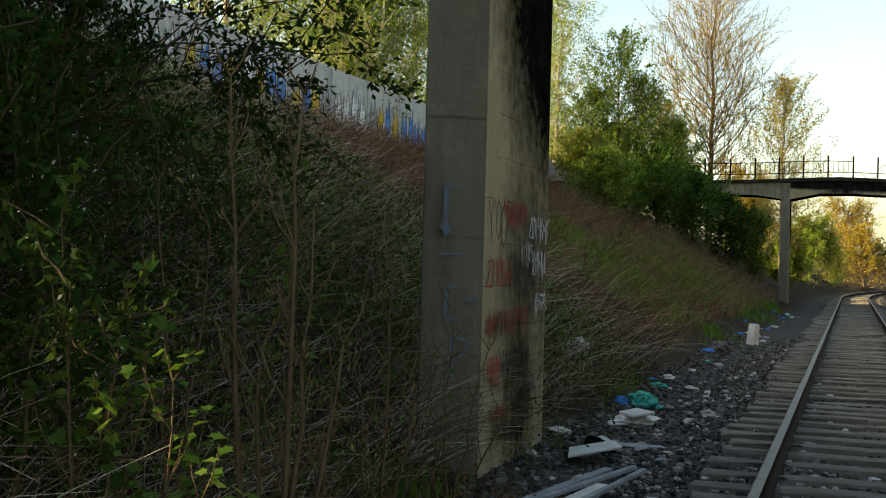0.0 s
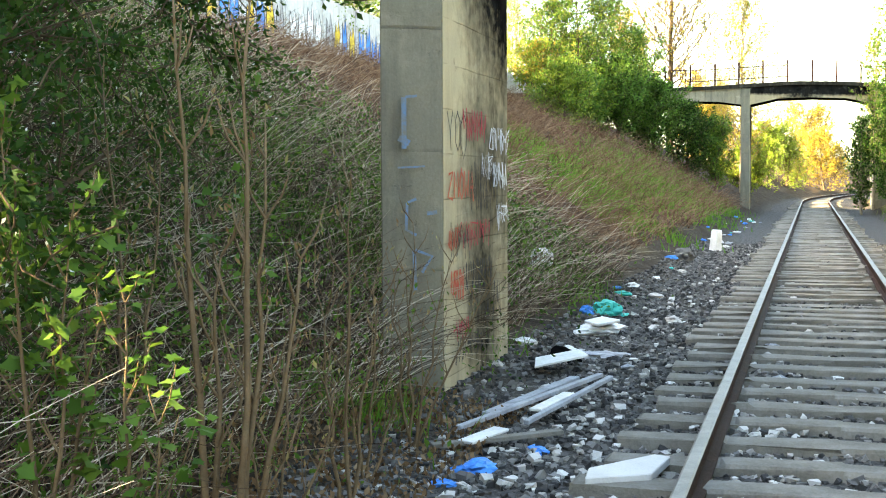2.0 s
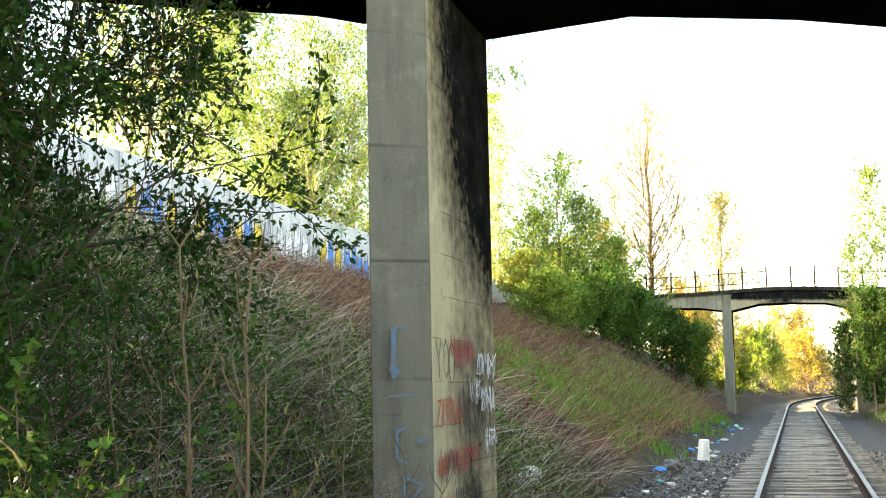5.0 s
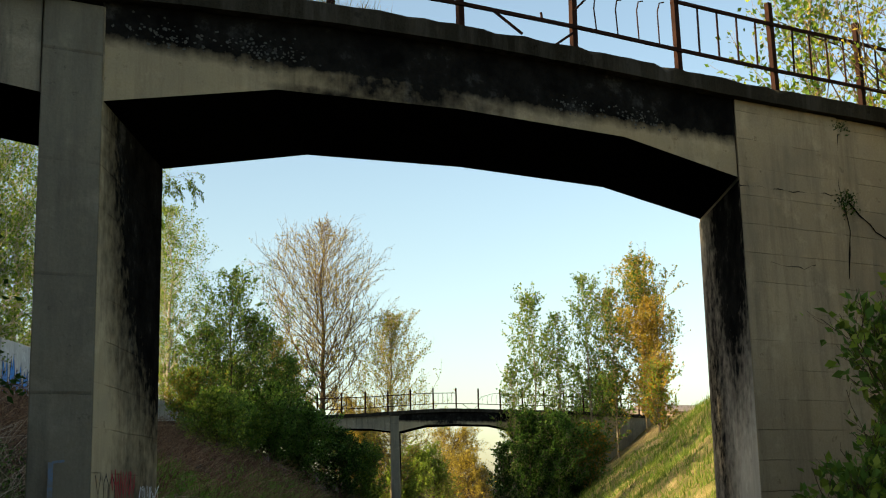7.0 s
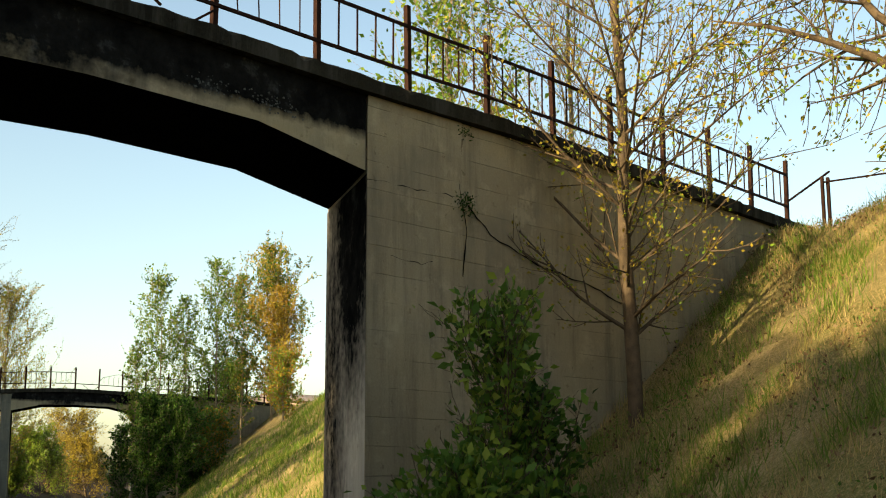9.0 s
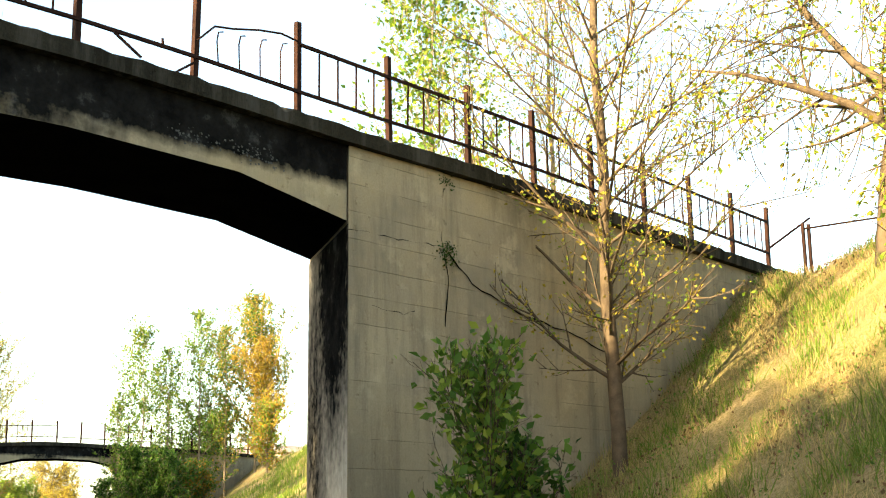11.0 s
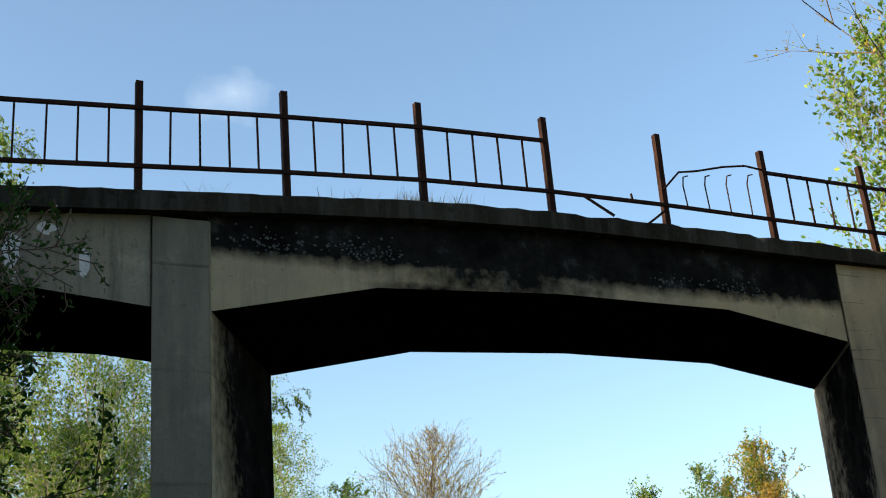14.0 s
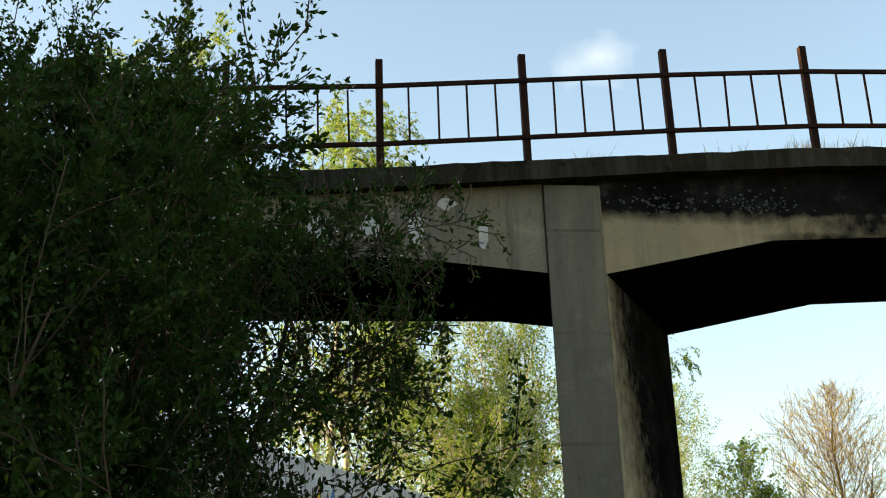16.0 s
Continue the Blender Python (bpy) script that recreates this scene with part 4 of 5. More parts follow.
crown_tree("bare_tree", "thin nearly bare tree behind the railing", at(8.4, 20.0), 9.6, 3.4, 126, M["ashbark"], M["leaf_lime"], 2200, 0.07, 0.07, 0.2, 40, 1.2, 0.45, twig=0.006)
tree("willow", "spreading tree with drooping twigs and young yellow-green leaves", "tree", from_xy(15.9, 6.0), 8.0, 0.2, 127, M["bark"], M["leaf_lime"], 15000, 0.085, 1.0, clear=0.2, kids=(4, 3, 2), angle=1.1, ratio=0.4, droop=0.03, second=(0.4, M["leaf_gold"]), twig=0.006)

# bushes where the line bends away
for i, (u, s, h, lf) in enumerate(((-6, 92, 5, "leaf_gold"), (-9, 104, 6.5, "leaf_gold"), (-5, 112, 5, "leaf_lime"), (-3.5, 122, 5, "leaf_gold"), (5, 96, 5, "leaf_lime"), (6, 84, 4.5, "leaf_gold"), (8, 75, 5, "leaf_green"), (0, 140, 6, "leaf_gold"), (4, 128, 6, "leaf_lime"), (-8, 130, 7, "leaf_gold"), (-14, 84, 6, "leaf_lime"), (5.2, 62, 3.2, "leaf_dark"), (-5, 100, 4, "leaf_lime"), (6.5, 108, 5, "leaf_gold"), (5.5, 118, 5, "leaf_green"), (-4.5, 84, 3, "leaf_lime"))):
    tree("far_bush", "rounded bush in yellow-green spring leaf beside the distant line", "bush", at(u, s), h, 0.1, 140 + i, M["bark"], M[lf], 9000, 0.17, 1.0, group="bushes along the distant line", clear=0.04, kids=(4, 3, 2), angle=0.85, ratio=0.55)


# ---------------------------------------------------------------- brush, grass
def brush(count, spot, lo, hi, rng, thick=0.004, arch=0.6):
    paths = []
    for _ in range(count):
        u, s = spot(rng)
        p = on(u, s, -0.03)
        L = rng.uniform(lo, hi)
        a = rng.uniform(0, 6.28)
        d = Vector((math.cos(a) * 0.5, math.sin(a) * 0.5, 1)).normalized()
        path = [(p.copy(), thick)]
        for i in range(4):
            d = (d + Vector((math.cos(a), math.sin(a), -1.0)) * arch * rng.uniform(0.1, 0.5) + Vector(rng.normal(0, 0.12, 3))).normalized()
            p = p + d * L / 4
            path.append((p.copy(), thick * (1 - 0.2 * (i + 1))))
        paths.append(path)
    return tubes(paths, 3)


rb = np.random.default_rng(77)
V, F = brush(25000, lambda r: (-2.9 - 9.5 * r.random() ** 1.2, 3.0 + 17 * r.random() ** 1.25), 0.35, 1.5, rb, 0.0045)
tagged(mesh("bramble_stalks", V, F, M["dead"]), "tangle of dead bramble stalks on the shaded bank", "brush", kind="stuff")
V, F = brush(17000, lambda r: (-3.2 - 9.0 * r.random(), 17 + 40 * r.random()), 0.4, 1.3, rb, 0.007)
tagged(mesh("dry_stalks", V, F, M["dead_red"]), "reddish dead stalks on the bank beyond the pier", "brush", kind="stuff")


def blades(count, spot, lo, hi, width, rng):
    P = np.array([on(*spot(rng), -0.02) for _ in range(count)])
    a = rng.uniform(0, 6.28, count)
    w = np.stack([np.cos(a), np.sin(a), np.zeros(count)], 1) * (width * rng.uniform(0.6, 1.4, count))[:, None]
    h = rng.uniform(lo, hi, count)
    tip = P + np.stack([rng.normal(0, 0.35, count) * h, rng.normal(0, 0.35, count) * h, h], 1)
    return np.stack([P - w, P + w, tip], 1)


def clumps(spot, n, r0):
    """Grass grows in tufts."""
    c = [spot(rb) for _ in range(n)]

    def f(rng):
        u, s = c[rng.integers(0, n)]
        return u + rng.normal(0, r0), s + rng.normal(0, r0)
    return f


right_near = lambda r: (3.6 + 10.0 * r.random(), -1.5 + 22 * r.random())
tagged(quads("turf", blades(42000, clumps(right_near, 330, 0.2), 0.08, 0.34, 0.007, rb), M["grass"], k=3), "green grass tufts on the sunny bank", "grass", kind="stuff")
tagged(quads("dry_turf", blades(52000, clumps(right_near, 800, 0.22), 0.05, 0.2, 0.006, rb), M["straw"], k=3), "dry straw-coloured grass on the sunny bank", "grass", kind="stuff")
right_far = lambda r: (3.4 + 9.0 * r.random(), 20 + 40 * r.random())
tagged(quads("far_turf", blades(26000, clumps(right_far, 900, 0.35), 0.1, 0.35, 0.014, rb), M["grass"], k=3), "grass on the bank past the abutment", "grass", kind="stuff")
left_far = lambda r: (-4.0 - 3.2 * r.random(), 26 + 32 * r.random())
tagged(quads("bank_turf", blades(26000, clumps(left_far, 46, 0.7), 0.12, 0.34, 0.02, rb), M["fresh_grass"], k=3), "patches of fresh grass on the bank beyond the pier", "grass", kind="stuff")
left_near = lambda r: (-2.9 - 9.0 * r.random(), 4 + 14 * r.random())
tagged(quads("bank_grass", blades(22000, clumps(left_near, 120, 0.25), 0.12, 0.4, 0.006, rb), M["fresh_grass"], k=3), "grass among the brambles", "grass", kind="stuff")


def undergrowth(count, spot, lift, size, mat, name, label):
    P = np.array([on(*spot(rb), 0.05 + lift * rb.random() ** 1.5) for _ in range(count)])
    D = np.tile([0, 0, 0.5], (count, 1))
    tagged(quads(name, leaf_cards(P, D, size, rb), mat), label, "undergrowth", kind="stuff")


undergrowth(30000, clumps(left_near, 240, 0.4), 0.7, 0.05, M["leaf_dark"], "bramble_leaves", "dark green bramble leaves on the shaded bank")
undergrowth(32000, clumps(left_near, 210, 0.4), 0.8, 0.045, M["leaf_green"], "nettle_leaves", "fresh green leaves on the bank")
undergrowth(8000, lambda r: (r.choice([r.uniform(-3.4, -1.9), r.uniform(-6, -2.6)]), 3 + 6 * r.random()), 0.03, 0.045, M["litterleaf"], "leaf_litter", "brown fallen leaves along the bank foot")
undergrowth(9000, clumps(right_near, 300, 0.25), 0.05, 0.05, M["litterleaf"], "dead_leaves", "brown dead leaves and clods among the grass")
undergrowth(6000, clumps(right_near, 140, 0.22), 0.12, 0.04, M["leaf_green"], "weeds", "dark green weeds on the sunny bank")


# ---------------------------------------------------------------- saplings at the bank's foot
def stems(base, tops, r, seed, leaf, n_leaf, size, label, name="sapling"):
    """A few upright stems from one root, with buds or young leaves."""
    rng = np.random.default_rng(seed)
    t = thing(name, label, "sapling", base)
    P, D = [], []
    for (dx, dy, h) in tops:
        paths = []
        p = Vector((0, 0, -0.1))
        path = [(p.copy(), r)]
        n = 8
        for i in range(n):
            f = (i + 1) / n
            p = Vector((dx * f + rng.normal(0, 0.012), dy * f + rng.normal(0, 0.012), -0.1 + h * f))
            path.append((p.copy(), r * (1 - 0.8 * f)))
            if f > 0.3:
                for _ in range(2):
                    a = rng.uniform(0, 6.28)
                    L = rng.uniform(0.12, 0.42) * (1.2 - f * 0.6)
                    q = p + Vector((math.cos(a) * 0.45, math.sin(a) * 0.45, 0.85)) * L
                    m = p.lerp(q, 0.5) + Vector((math.cos(a), math.sin(a), 0)) * L * 0.08
                    paths.append([(p.copy(), r * 0.3), (m, r * 0.24), (q, r * 0.12)])
                    P += [q, m]
                    D += [(q - p).normalized()] * 2
        P.append(p.copy()); D.append(Vector((0, 0, 1)))
        paths.append(path)
        V, F = tubes(paths, 5)
        mesh("stem", V, F, M["stem"], t, True)
    if n_leaf:
        idx = rng.integers(0, len(P), n_leaf)
        A = np.array(P)[idx] + rng.normal(0, 0.02, (n_leaf, 3))
        if leaf is M["leaf_green"]:
            quads("young_leaves", lobed(A, size * 1.05, rng), leaf, t, 11)
        else:
            tagged(quads("bud", leaf_cards(A, np.array(D)[idx] * 3, size * 0.8, rng, 0.0, 0.3), M["bud"], t), kind="stuff")
    return t


def lobed(P, size, rng):
    """Young five-pointed leaves, drooping a little, at points P."""
    o = np.array([(0, 0), (0.28, -0.12), (0.3, 0.18), (0.62, 0.3), (0.34, 0.48), (0, 1), (-0.34, 0.48), (-0.62, 0.3), (-0.3, 0.18), (-0.28, -0.12), (-0.05, 0)])
    n = len(P)
    d = rng.normal(0, 1, (n, 3)); d[:, 2] = -np.abs(d[:, 2]) * 0.4
    d /= np.linalg.norm(d, axis=1, keepdims=True)
    w = np.cross(d, rng.normal(0, 0.5, (n, 3)) + (0, 0, 1.0))
    w /= np.linalg.norm(w, axis=1, keepdims=True)
    L = (size * rng.uniform(0.6, 1.3, n))[:, None, None]
    return P[:, None, :] + L * (w[:, None, :] * o[None, :, :1] + d[:, None, :] * o[None, :, 1:])


BUD = "slender bare sapling stems with opening buds at the bank foot"
stems(from_xy(0.46, 5.1), ((-0.12, 0.05, 2.55), (0.05, 0.0, 1.5)), 0.02, 1, M["leaf_gold"], 60, 0.05, BUD)
stems(from_xy(0.55, 5.0), ((0.08, 0.05, 2.5), (0.14, 0.1, 1.9), (0.3, 0.1, 1.5)), 0.02, 2, M["leaf_gold"], 70, 0.05, BUD)
stems(from_xy(1.16, 6.0), ((0.04, 0.0, 1.75), (-0.1, 0.1, 1.3), (0.2, 0.1, 1.2)), 0.014, 3, M["leaf_lime"], 60, 0.05, BUD)
stems(from_xy(1.9, 7.7), ((0.03, 0.0, 1.5), (0.25, 0.0, 1.25), (0.5, 0.0, 1.1), (-0.1, 0, 1.2)), 0.012, 4, M["leaf_gold"], 60, 0.04, "thin budding twigs in front of the pier")
stems(from_xy(-0.15, 4.6), ((-0.1, 0.1, 1.9), (0.1, 0.0, 1.6), (0.2, 0.1, 1.4)), 0.013, 5, M["leaf_green"], 230, 0.055, "young maple sapling with lime green leaves")
stems(from_xy(0.12, 4.3), ((0.0, 0.1, 1.4), (0.12, 0.0, 1.0)), 0.012, 6, M["leaf_green"], 150, 0.05, "young maple sapling with lime green leaves")
stems(from_xy(-0.5, 5.2), ((-0.1, 0.1, 1.9), (0.15, 0.0, 1.5)), 0.013, 7, M["leaf_green"], 150, 0.06, "young sapling with fresh green leaves")
stems(from_xy(0.2, 6.3), ((-0.1, 0.1, 2.2), (0.15, 0.0, 1.7)), 0.013, 8, M["leaf_lime"], 60, 0.06, BUD)
stems(from_xy(0.8, 7.2), ((0.1, 0.1, 1.9), (-0.15, 0.0, 1.5)), 0.012, 9, M["leaf_green"], 60, 0.06, BUD)
stems(from_xy(0.75, 5.4), ((0.1, 0.1, 1.2), (-0.15, 0.0, 1.0), (0.3, 0.1, 0.9)), 0.01, 10, M["leaf_lime"], 50, 0.05, BUD)
stems(from_xy(1.45, 6.9), ((0.1, 0.1, 1.3), (-0.15, 0.0, 1.0), (0.3, 0.1, 0.9)), 0.01, 11, M["leaf_lime"], 50, 0.05, BUD)


# ---------------------------------------------------------------- litter along the track
def crumple(name, label, at_, size, mat, seed, flat=0.4):
    rng = np.random.default_rng(seed)
    bm = bmesh.new()
    bmesh.ops.create_icosphere(bm, subdivisions=3, radius=1)
    for v in bm.verts:
        k = 1 + 0.5 * noise.noise(v.co * 1.6 + Vector((seed, 0, 0))) + 0.28 * noise.noise(v.co * 4.5 + Vector((0, seed, 0)))
        v.co = Vector((v.co.x * size[0], v.co.y * size[1], v.co.z * size[2])) * k
    ob = part(name, bm, mat)
    ob.location = at_ + Vector((0, 0, size[2] * 0.55))
    ob.rotation_euler = (0, 0, rng.uniform(0, 6))
    return tagged(ob, label, "litter")


def slab(name, label, cat, outline, thick, mat, z, tilt=0.0):
    """A flat board or slab lying on the ground: outline in (x, y)."""
    rng = np.random.default_rng(int(outline[0][0] * 1000))
    cx = sum(p[0] for p in outline) / len(outline)
    bm = extrude_bm([(x, y, z + (x - cx) * tilt) for x, y in outline], (0, 0, thick), min(0.006, thick * 0.2))
    return tagged(part(name, bm, mat), label, cat)


def board(name, label, p, q, w, thick, mat, z0, z1):
    bm = bar_bm((p[0], p[1], z0), (q[0], q[1], z1), w, thick, 0.004)
    return tagged(part(name, bm, mat), label, "board")


slab("slab", "pale broken concrete slab lying beside the rail", "slab", [(2.45, 6.15), (2.8, 6.1), (3.06, 6.42), (3.0, 6.5), (2.55, 6.35)], 0.05, M["rubble"], -0.01, 0.03)
board("board", "weathered white wooden board lying by the pier", (2.3, 8.0), (3.75, 9.1), 0.05, 0.03, M["palewood"], -0.05, 0.07)
board("board", "weathered bluish wooden board on the ballast", (2.75, 7.95), (3.8, 9.02), 0.042, 0.03, M["palewood"], -0.03, 0.06)
board("board", "short white board among the rubble", (2.9, 8.2), (3.3, 8.6), 0.09, 0.02, M["white"], 0.0, 0.03)
board("board", "grey splintered board at the bank foot", (2.0, 7.55), (2.85, 7.55), 0.08, 0.03, M["wood"], -0.06, -0.02)
board("board", "white painted board at the bank foot", (2.2, 7.5), (2.5, 7.7), 0.12, 0.02, M["white"], -0.04, -0.01)
board("board", "dark bluish board behind the other boards", (2.6, 8.35), (3.6, 9.25), 0.08, 0.03, M["palewood"], -0.04, 0.03)
crumple("plastic_bag", "crumpled bright blue plastic bag on leaves", on(-1.84, 7.05), (0.16, 0.08, 0.05), M["blue"], 3)
crumple("plastic_bag", "torn piece of blue plastic on the ground", on(-1.95, 6.75), (0.08, 0.05, 0.02), M["blue"], 4)
crumple("plastic_bag", "crumpled teal plastic bag in the ditch", on(-2.41, 15.55), (0.24, 0.15, 0.11), M["teal"], 5)
crumple("plastic_bag", "white plastic bag caught on the bank", on(-3.3, 15.9, 0.15), (0.16, 0.12, 0.13), M["white"], 6)
crumple("plastic_bag", "pale plastic sheet crumpled in the ditch", on(-2.25, 13.9), (0.35, 0.22, 0.07), M["white"], 7)
crumple("plastic_bag", "small blue plastic wrapper in the ditch", on(-2.6, 15.2), (0.09, 0.07, 0.07), M["blue"], 8)
crumple("plastic_bag", "dark plastic bag beside the pier", on(-2.2, 11.6), (0.16, 0.12, 0.1), M["soffit"], 9)
crumple("plastic_bag", "grey-blue plastic sheet beside the pier", on(-1.95, 11.9), (0.3, 0.14, 0.05), M["palewood"], 10)
crumple("plastic_bag", "pale blue plastic wrapper on the ballast", on(-1.6, 7.6), (0.1, 0.06, 0.025), M["blue"], 12)
slab("cardboard", "white flattened cardboard sheet beside the pier", "litter", [(3.6, 10.2), (4.15, 10.35), (4.2, 10.7), (3.75, 10.6)], 0.02, M["white"], 0.0, 0.1)
slab("cardboard", "white torn sheet in the ditch", "litter", [(5.2, 12.7), (5.5, 12.8), (5.45, 13.2), (5.2, 13.1)], 0.03, M["white"], 0.0, 0.1)
crumple("stone", "pale round stone lying on the ballast", on(-1.52, 14.7), (0.09, 0.07, 0.05), M["rubble"], 13)
crumple("stone", "dark boulder at the foot of the bank", on(-2.48, 25.8), (0.22, 0.2, 0.17), M["stone"], 14)
rl = np.random.default_rng(61)
for i in range(34):
    s = 12 + 40 * rl.random() ** 1.3
    u = -2.35 + rl.normal(0, 0.3)
    m = (M["white"], M["white"], M["rubble"], M["rubble"], M["blue"], M["palewood"], M["teal"])[rl.integers(0, 7)]
    k = rl.uniform(0.04, 0.14)
    crumple("litter_scrap", "small scrap of rubbish in the ditch", on(u, s), (k, k * 0.7, k * 0.35), m, 100 + i)
for i in range(30):
    s, u = rl.uniform(5, 16), rl.choice([rl.uniform(-2.3, -0.8), rl.normal(-0.3, 0.15), rl.uniform(0, 0.8)])
    k = rl.uniform(0.025, 0.07)
    crumple("litter_scrap", "small white scrap of rubbish on the ballast", on(u, s, 0.01), (k, k * 0.7, k * 0.3), (M["white"], M["white"], M["rubble"], M["palewood"])[rl.integers(0, 4)], 200 + i)

# marker stone beside the line
bm = box_bm(-0.14, 0.14, -0.11, 0.11, -0.2, 0.5, 0.03)
for v in bm.verts:
    if v.co.z > 0.4:
        v.co.x *= 0.8; v.co.y *= 0.8
mk = part("marker_stone", bm, M["white"])
mk.location = on(-2.16, 30.2)
mk.rotation_euler = (0.05, 0.04, 0.5)
tagged(mk, "leaning whitewashed stone marker beside the track", "marker stone")


# ---------------------------------------------------------------- graffiti on the pier
GLYPH = {"Y": ([(0, 1), (0.5, 0.5), (1, 1)], [(0.5, 0.5), (0.5, 0)]), "O": ([(0.5, 1), (0.1, 0.75), (0.1, 0.25), (0.5, 0), (0.9, 0.25), (0.9, 0.75), (0.5, 1)],),
         "Z": ([(0, 1), (1, 0.95), (0, 0.05), (1, 0)],), "M": ([(0, 0), (0.1, 1), (0.5, 0.4), (0.9, 1), (1, 0)],), "W": ([(0, 1), (0.25, 0), (0.5, 0.6), (0.75, 0), (1, 1)],),
         "A": ([(0, 0), (0.5, 1), (1, 0)], [(0.2, 0.4), (0.8, 0.4)])}


def graffiti(parent):
    ln = SK.normalized()
    nrm = Vector((ln.y, -ln.x, 0))
    rng = np.random.default_rng(8)
    base = Matrix(((ln.x, -nrm.x, 0, PX1), (ln.y, -nrm.y, 0, Y0), (0, 0, 1, 0), (0, 0, 0, 1)))
    layer = [0]

    def put(strokes, w, mat, m=base, n_=nrm):
        V, F = [], []
        for st in strokes:
            v, f = ribbon(st, w)
            F += [tuple(i + len(V) for i in q) for q in f]
            V += v
        ob = mesh("graffiti", V, F, mat, parent)
        layer[0] += 1
        ob.matrix_basis = Matrix.Translation(n_ * (0.0075 + 0.0003 * layer[0])) @ m
        return ob

    def word(text, a, z, w, h, mat, thick):
        for ch in text:
            put([[(a + x * w + rng.normal(0, 0.008), z + y * h + rng.normal(0, 0.01)) for x, y in st] for st in GLYPH[ch]], thick, mat)
            a += w * 1.25

    def scrawl(a, z, w, h, n, mat, thick):
        for i in range(n):
            k = a + w * i / n
            st = [(k + rng.normal(0, 0.015) + 0.02 * j * rng.normal(), z + h * (0.5 + 0.5 * math.cos(j * 2.0 + rng.normal(0, 0.5)))) for j in range(5)]
            put([st], thick * 0.55, mat)

    red, blk, wht, blu = M["spray_red"], M["spray_black"], simple("spray_white", [(0.3, (0.5, 0.52, 0.56)), (0.7, (0.68, 0.7, 0.74))], 6, 0.6), M["spray_blue"]
    orange = simple("spray_orange_red", [(0.3, (0.4, 0.07, 0.04)), (0.7, (0.52, 0.12, 0.07))], 6, 0.6)
    word("YO", 0.12, 1.78, 0.17, 0.32, blk, 0.016)
    word("O", 0.5, 1.75, 0.2, 0.34, blk, 0.016)
    scrawl(0.62, 1.88, 0.75, 0.26, 9, red, 0.035)
    word("ZMOWA", 0.12, 1.42, 0.13, 0.22, orange, 0.026)
    scrawl(0.85, 1.3, 0.9, 0.42, 13, blk, 0.022)
    scrawl(0.12, 1.02, 0.3, 0.18, 5, orange, 0.035)
    scrawl(0.45, 1.0, 1.0, 0.24, 11, red, 0.026)
    scrawl(0.2, 0.92, 0.55, 0.3, 6, blk, 0.018)
    scrawl(0.16, 0.62, 0.36, 0.25, 7, orange, 0.045)
    scrawl(0.6, 0.62, 0.9, 0.3, 12, blk, 0.03)
    scrawl(0.3, 0.3, 0.4, 0.18, 6, red, 0.03)
    scrawl(0.3, -0.02 + 0.15, 0.8, 0.2, 13, blk, 0.022)
    scrawl(1.25, 0.3, 0.55, 0.4, 6, blk, 0.025)
    scrawl(1.45, 1.78, 0.6, 0.24, 8, wht, 0.034)
    scrawl(1.5, 1.46, 0.5, 0.26, 7, wht, 0.028)
    scrawl(1.62, 1.12, 0.42, 0.24, 6, wht, 0.026)
    scrawl(1.1, 1.5, 0.4, 0.3, 5, wht, 0.018)
    faded = simple("faded_blue_spray", [(0.4, (0.19, 0.19, 0.17)), (0.6, (0.13, 0.22, 0.34))], 9, 0.8)
    front = Matrix(((1, 0, 0, PX0), (0, 1, 0, Y0), (0, 0, 1, 0), (0, 0, 0, 1)))
    fn = Vector((0, -1, 0))
    for st, w in (([(0.17, 2.18), (0.17, 1.9), (0.17, 1.8)], 0.05), ([(0.13, 1.88), (0.21, 1.84)], 0.06), ([(0.18, 2.18), (0.27, 2.19)], 0.025), ([(0.12, 1.66), (0.33, 1.67)], 0.018), ([(0.26, 1.43), (0.19, 1.4), (0.18, 1.2), (0.26, 1.16)], 0.03), ([(0.34, 1.32), (0.42, 1.33)], 0.04), ([(0.24, 1.05), (0.25, 0.75)], 0.035), ([(0.25, 1.05), (0.38, 1.0), (0.3, 0.88)], 0.03)):
        put([st], w * 0.75, faded, front, fn)


graffiti(bridge)

# weeds rooted in the joint of the abutment
P = np.stack([rb.normal(10.95, 0.07, 260), rb.uniform(Y0 - 0.08, Y0 + 0.01, 260), rb.choice([5.06, 5.02, 4.92, 5.88], 260) + rb.normal(0, 0.05, 260)], 1)
tagged(quads("joint_weeds", leaf_cards(P, np.tile([0, -0.5, 0.6], (260, 1)), 0.034, rb), M["leaf_dark"]), "small dark weeds rooted in the abutment joint", "weeds", kind="stuff")

# grass tuft on the bridge's kerb
for x, n in ((4.55, 240), (4.95, 120), (2.6, 25), (3.9, 50), (13.4, 120), (11.0, 60)):
    P = np.stack([rb.normal(x, 0.12, n), rb.normal(Y0 + 0.12, 0.05, n), np.full(n, deck(x) - 0.01)], 1)
    w = rb.normal(0, 0.003, (n, 3)); w[:, 2] = 0
    tip = P + np.stack([rb.normal(0, 0.07, n), rb.normal(0, 0.05, n), rb.uniform(0.06, 0.22, n)], 1)
    tagged(quads("grass_tuft", np.stack([P - w, P + w, tip], 1), M["straw"], k=3), "tuft of dry grass growing on the bridge edge", "grass", kind="stuff")


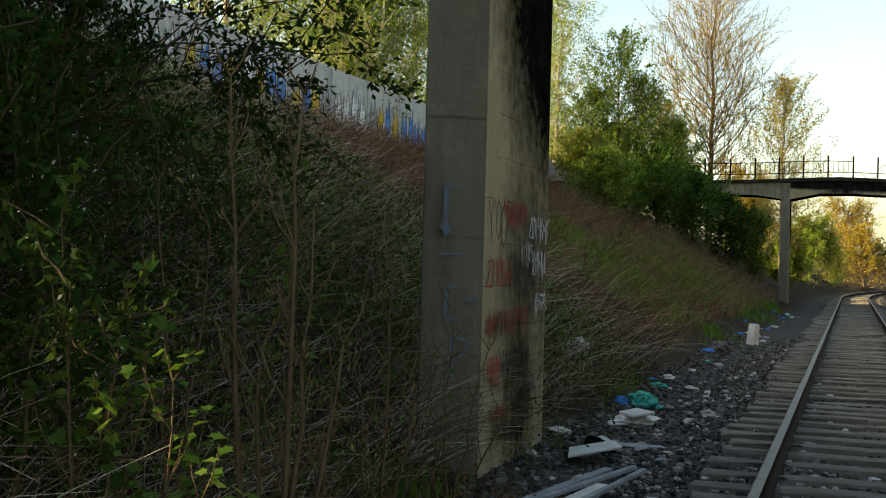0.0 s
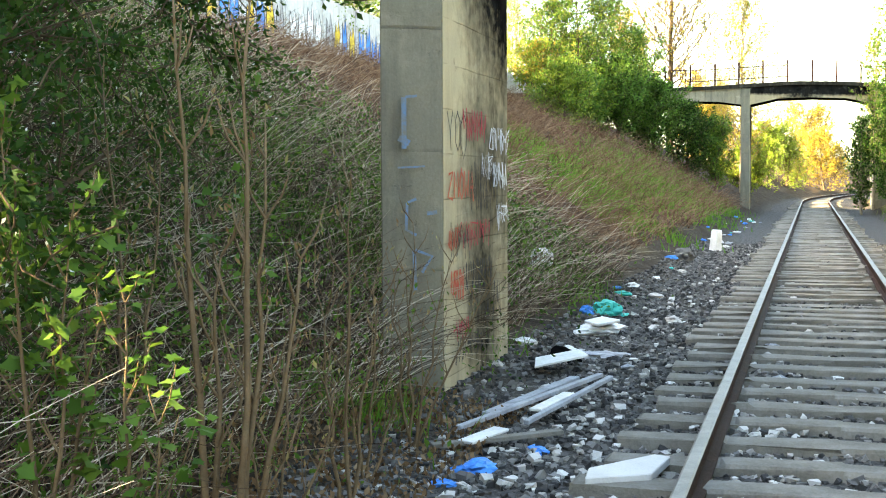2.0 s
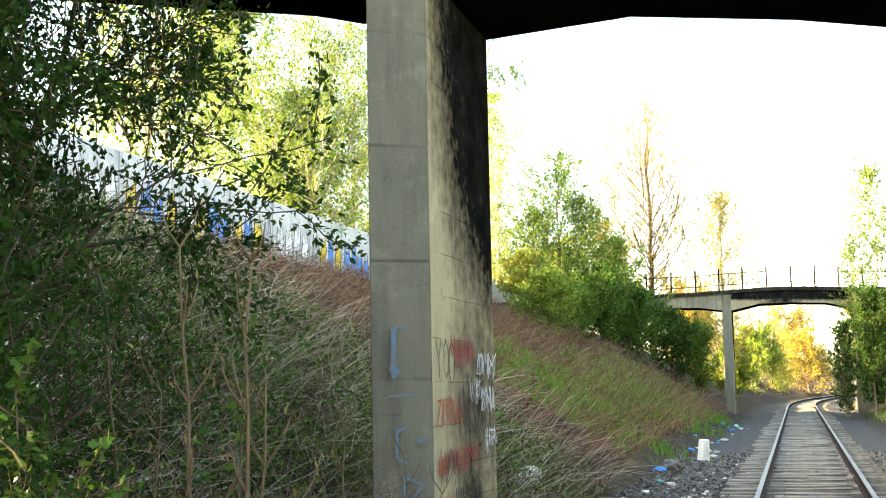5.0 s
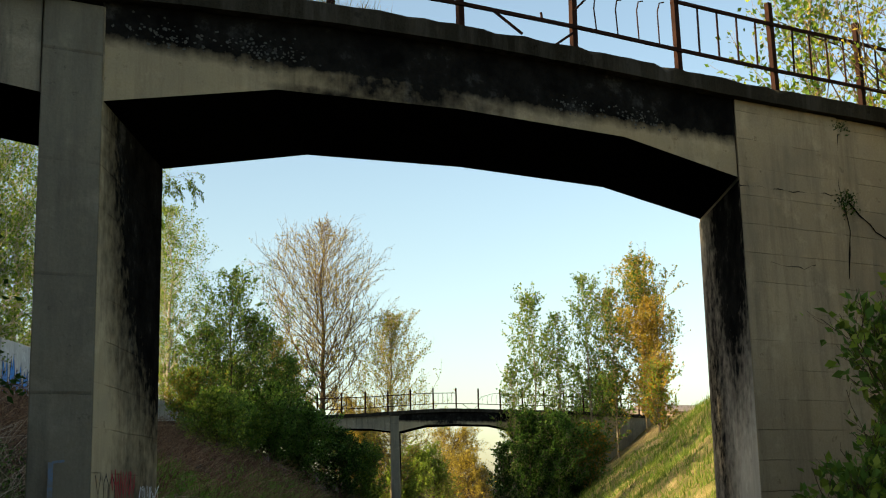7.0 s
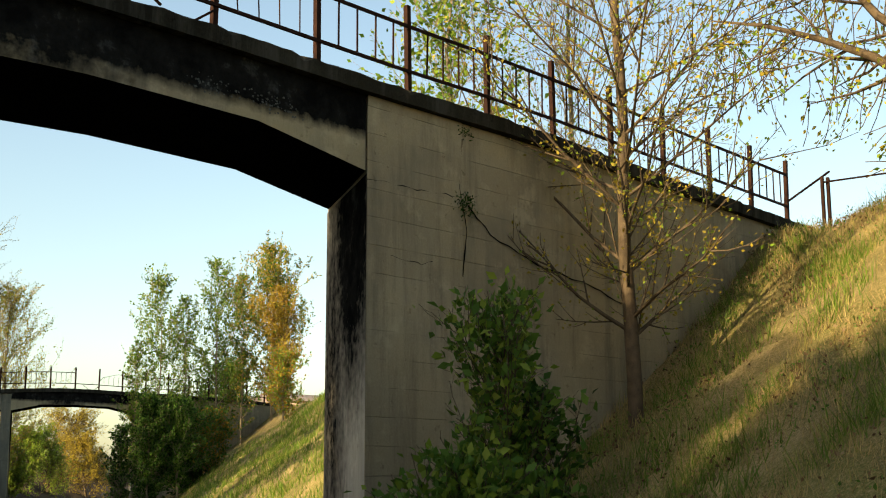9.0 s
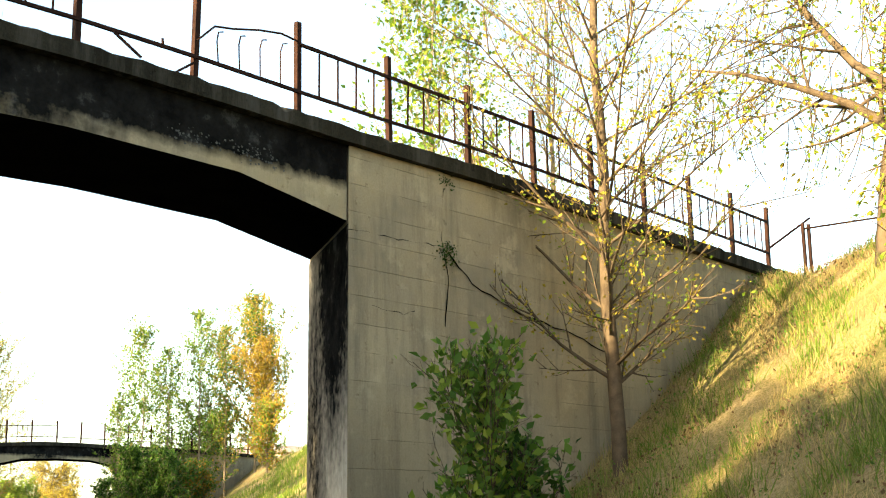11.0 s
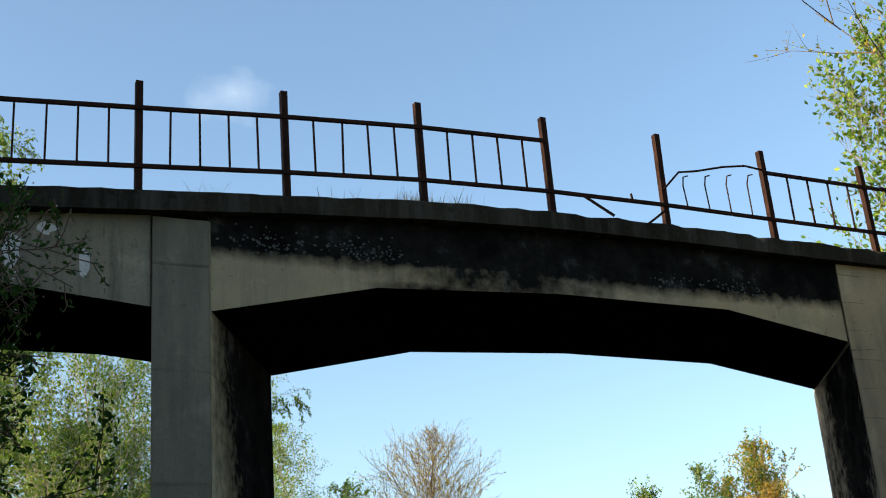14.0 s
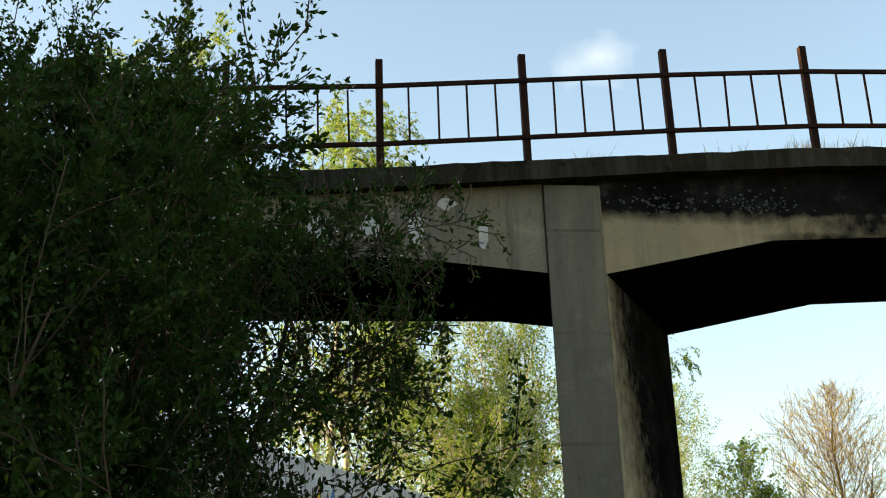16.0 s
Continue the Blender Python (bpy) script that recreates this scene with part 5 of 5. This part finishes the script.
# ---------------------------------------------------------------- behind the bridge's end
def end_fence():
    f = thing("mesh_fence", "rusty fence frame with slanting rails at the bridge end", "fence")
    g0, g1 = Vector((20.4, 9.3, 6.0)), Vector((21.6, 8.6, 6.0))
    for p in (g0, g0 + Vector((0.12, -0.05, 0)), g1 + Vector((1.5, -1.0, 0))):
        part("post", bar_bm(p - Vector((0, 0, 0.3)), p + Vector((0, 0, 1.0)), 0.05), M["rust"], f)
    part("rail", bar_bm(g0 + Vector((-1.1, 0.2, 0.35)), g0 + Vector((0.3, 0, 1.15)), 0.03), M["rust"], f)
    part("rail", bar_bm(g0 + Vector((0.0, 0, 0.9)), g1 + Vector((1.5, -1, 1.5)), 0.03), M["rust"], f)


end_fence()


def far_house():
    h = thing("house", "pale pinkish house far beyond the bank", "house", tuple(place(15.5, 88)) + (3.0,))
    wall = simple("pinkish_plaster", [(0.3, (0.5, 0.36, 0.28)), (0.7, (0.62, 0.47, 0.38))], 1.0, 0.9)
    part("wall", box_bm(-4, 4, -3, 3, 0, 3.9), wall, h)
    part("roof", extrude_bm([(-4.3, -3.4, 3.9), (-4.3, 3.4, 3.9), (-4.3, 0, 4.6)], (8.6, 0, 0)), simple("pale_brown_roof", [(0.3, (0.3, 0.22, 0.17)), (0.7, (0.42, 0.33, 0.27))], 3), h)
    for x in (-2.6, 0, 2.6):
        part("window", box_bm(x - 0.5, x + 0.5, -3.03, -2.98, 1.6, 3.0), M["soffit"], h)


far_house()

# white fence along the plateau past the pier
fence = thing("board_fence", "pale board fence at the top of the bank", "fence")
for k in range(26):
    p = on(-13.6, 50 + k * 0.5)
    q = part("board", box_bm(-0.2, 0.2, -0.015, 0.015, -0.2, 1.5), M["rubble"], fence)
    q.matrix_basis = Matrix.Translation(p) @ Matrix.Rotation(math.atan2(TD.y, TD.x), 4, "Z")


# pale lime patches on the side span
rp = np.random.default_rng(15)
lichen = simple("grey_lichen", [(0.3, (0.035, 0.036, 0.035)), (0.7, (0.1, 0.104, 0.1))], 12, 0.9)
lime = simple("pale_lime_wash", [(0.3, (0.38, 0.37, 0.34)), (0.7, (0.6, 0.6, 0.58))], 9, 0.9)
for x, z, w, h in ((1.55, 5.36, 0.1, 0.3), (1.0, 5.42, 0.16, 0.36), (0.62, 5.4, 0.2, 0.25), (0.2, 5.4, 0.22, 0.26), (-0.4, 5.38, 0.18, 0.24), (1.25, 5.62, 0.2, 0.14)):
    o = []
    for k in range(14):
        a = 2 * math.pi * k / 14
        r = rp.uniform(0.6, 1.0)
        o.append((x + math.cos(a) * w * 0.5 * r, Y0 + 0.026, z + math.sin(a) * h * 0.5 * r))
    mesh("lime_patch", o, [tuple(range(14))], lime, bridge)
for k in range(260):
    cx = rp.choice([2.95, 3.3, 3.9, 4.1, 7.3, 7.9, 8.2])
    x = cx + rp.normal(0, 0.17)
    z = rp.normal(5.66 if x < 5 else 5.62, 0.06)
    r = rp.uniform(0.004, 0.017)
    o = [(x + math.cos(a) * r * rp.uniform(0.4, 1.6), Y0 + 0.027, z + math.sin(a) * r * rp.uniform(0.4, 1.3)) for a in np.linspace(0, 5.5, 7)]
    mesh("lichen_patch", o, [tuple(range(7))], lichen, bridge)
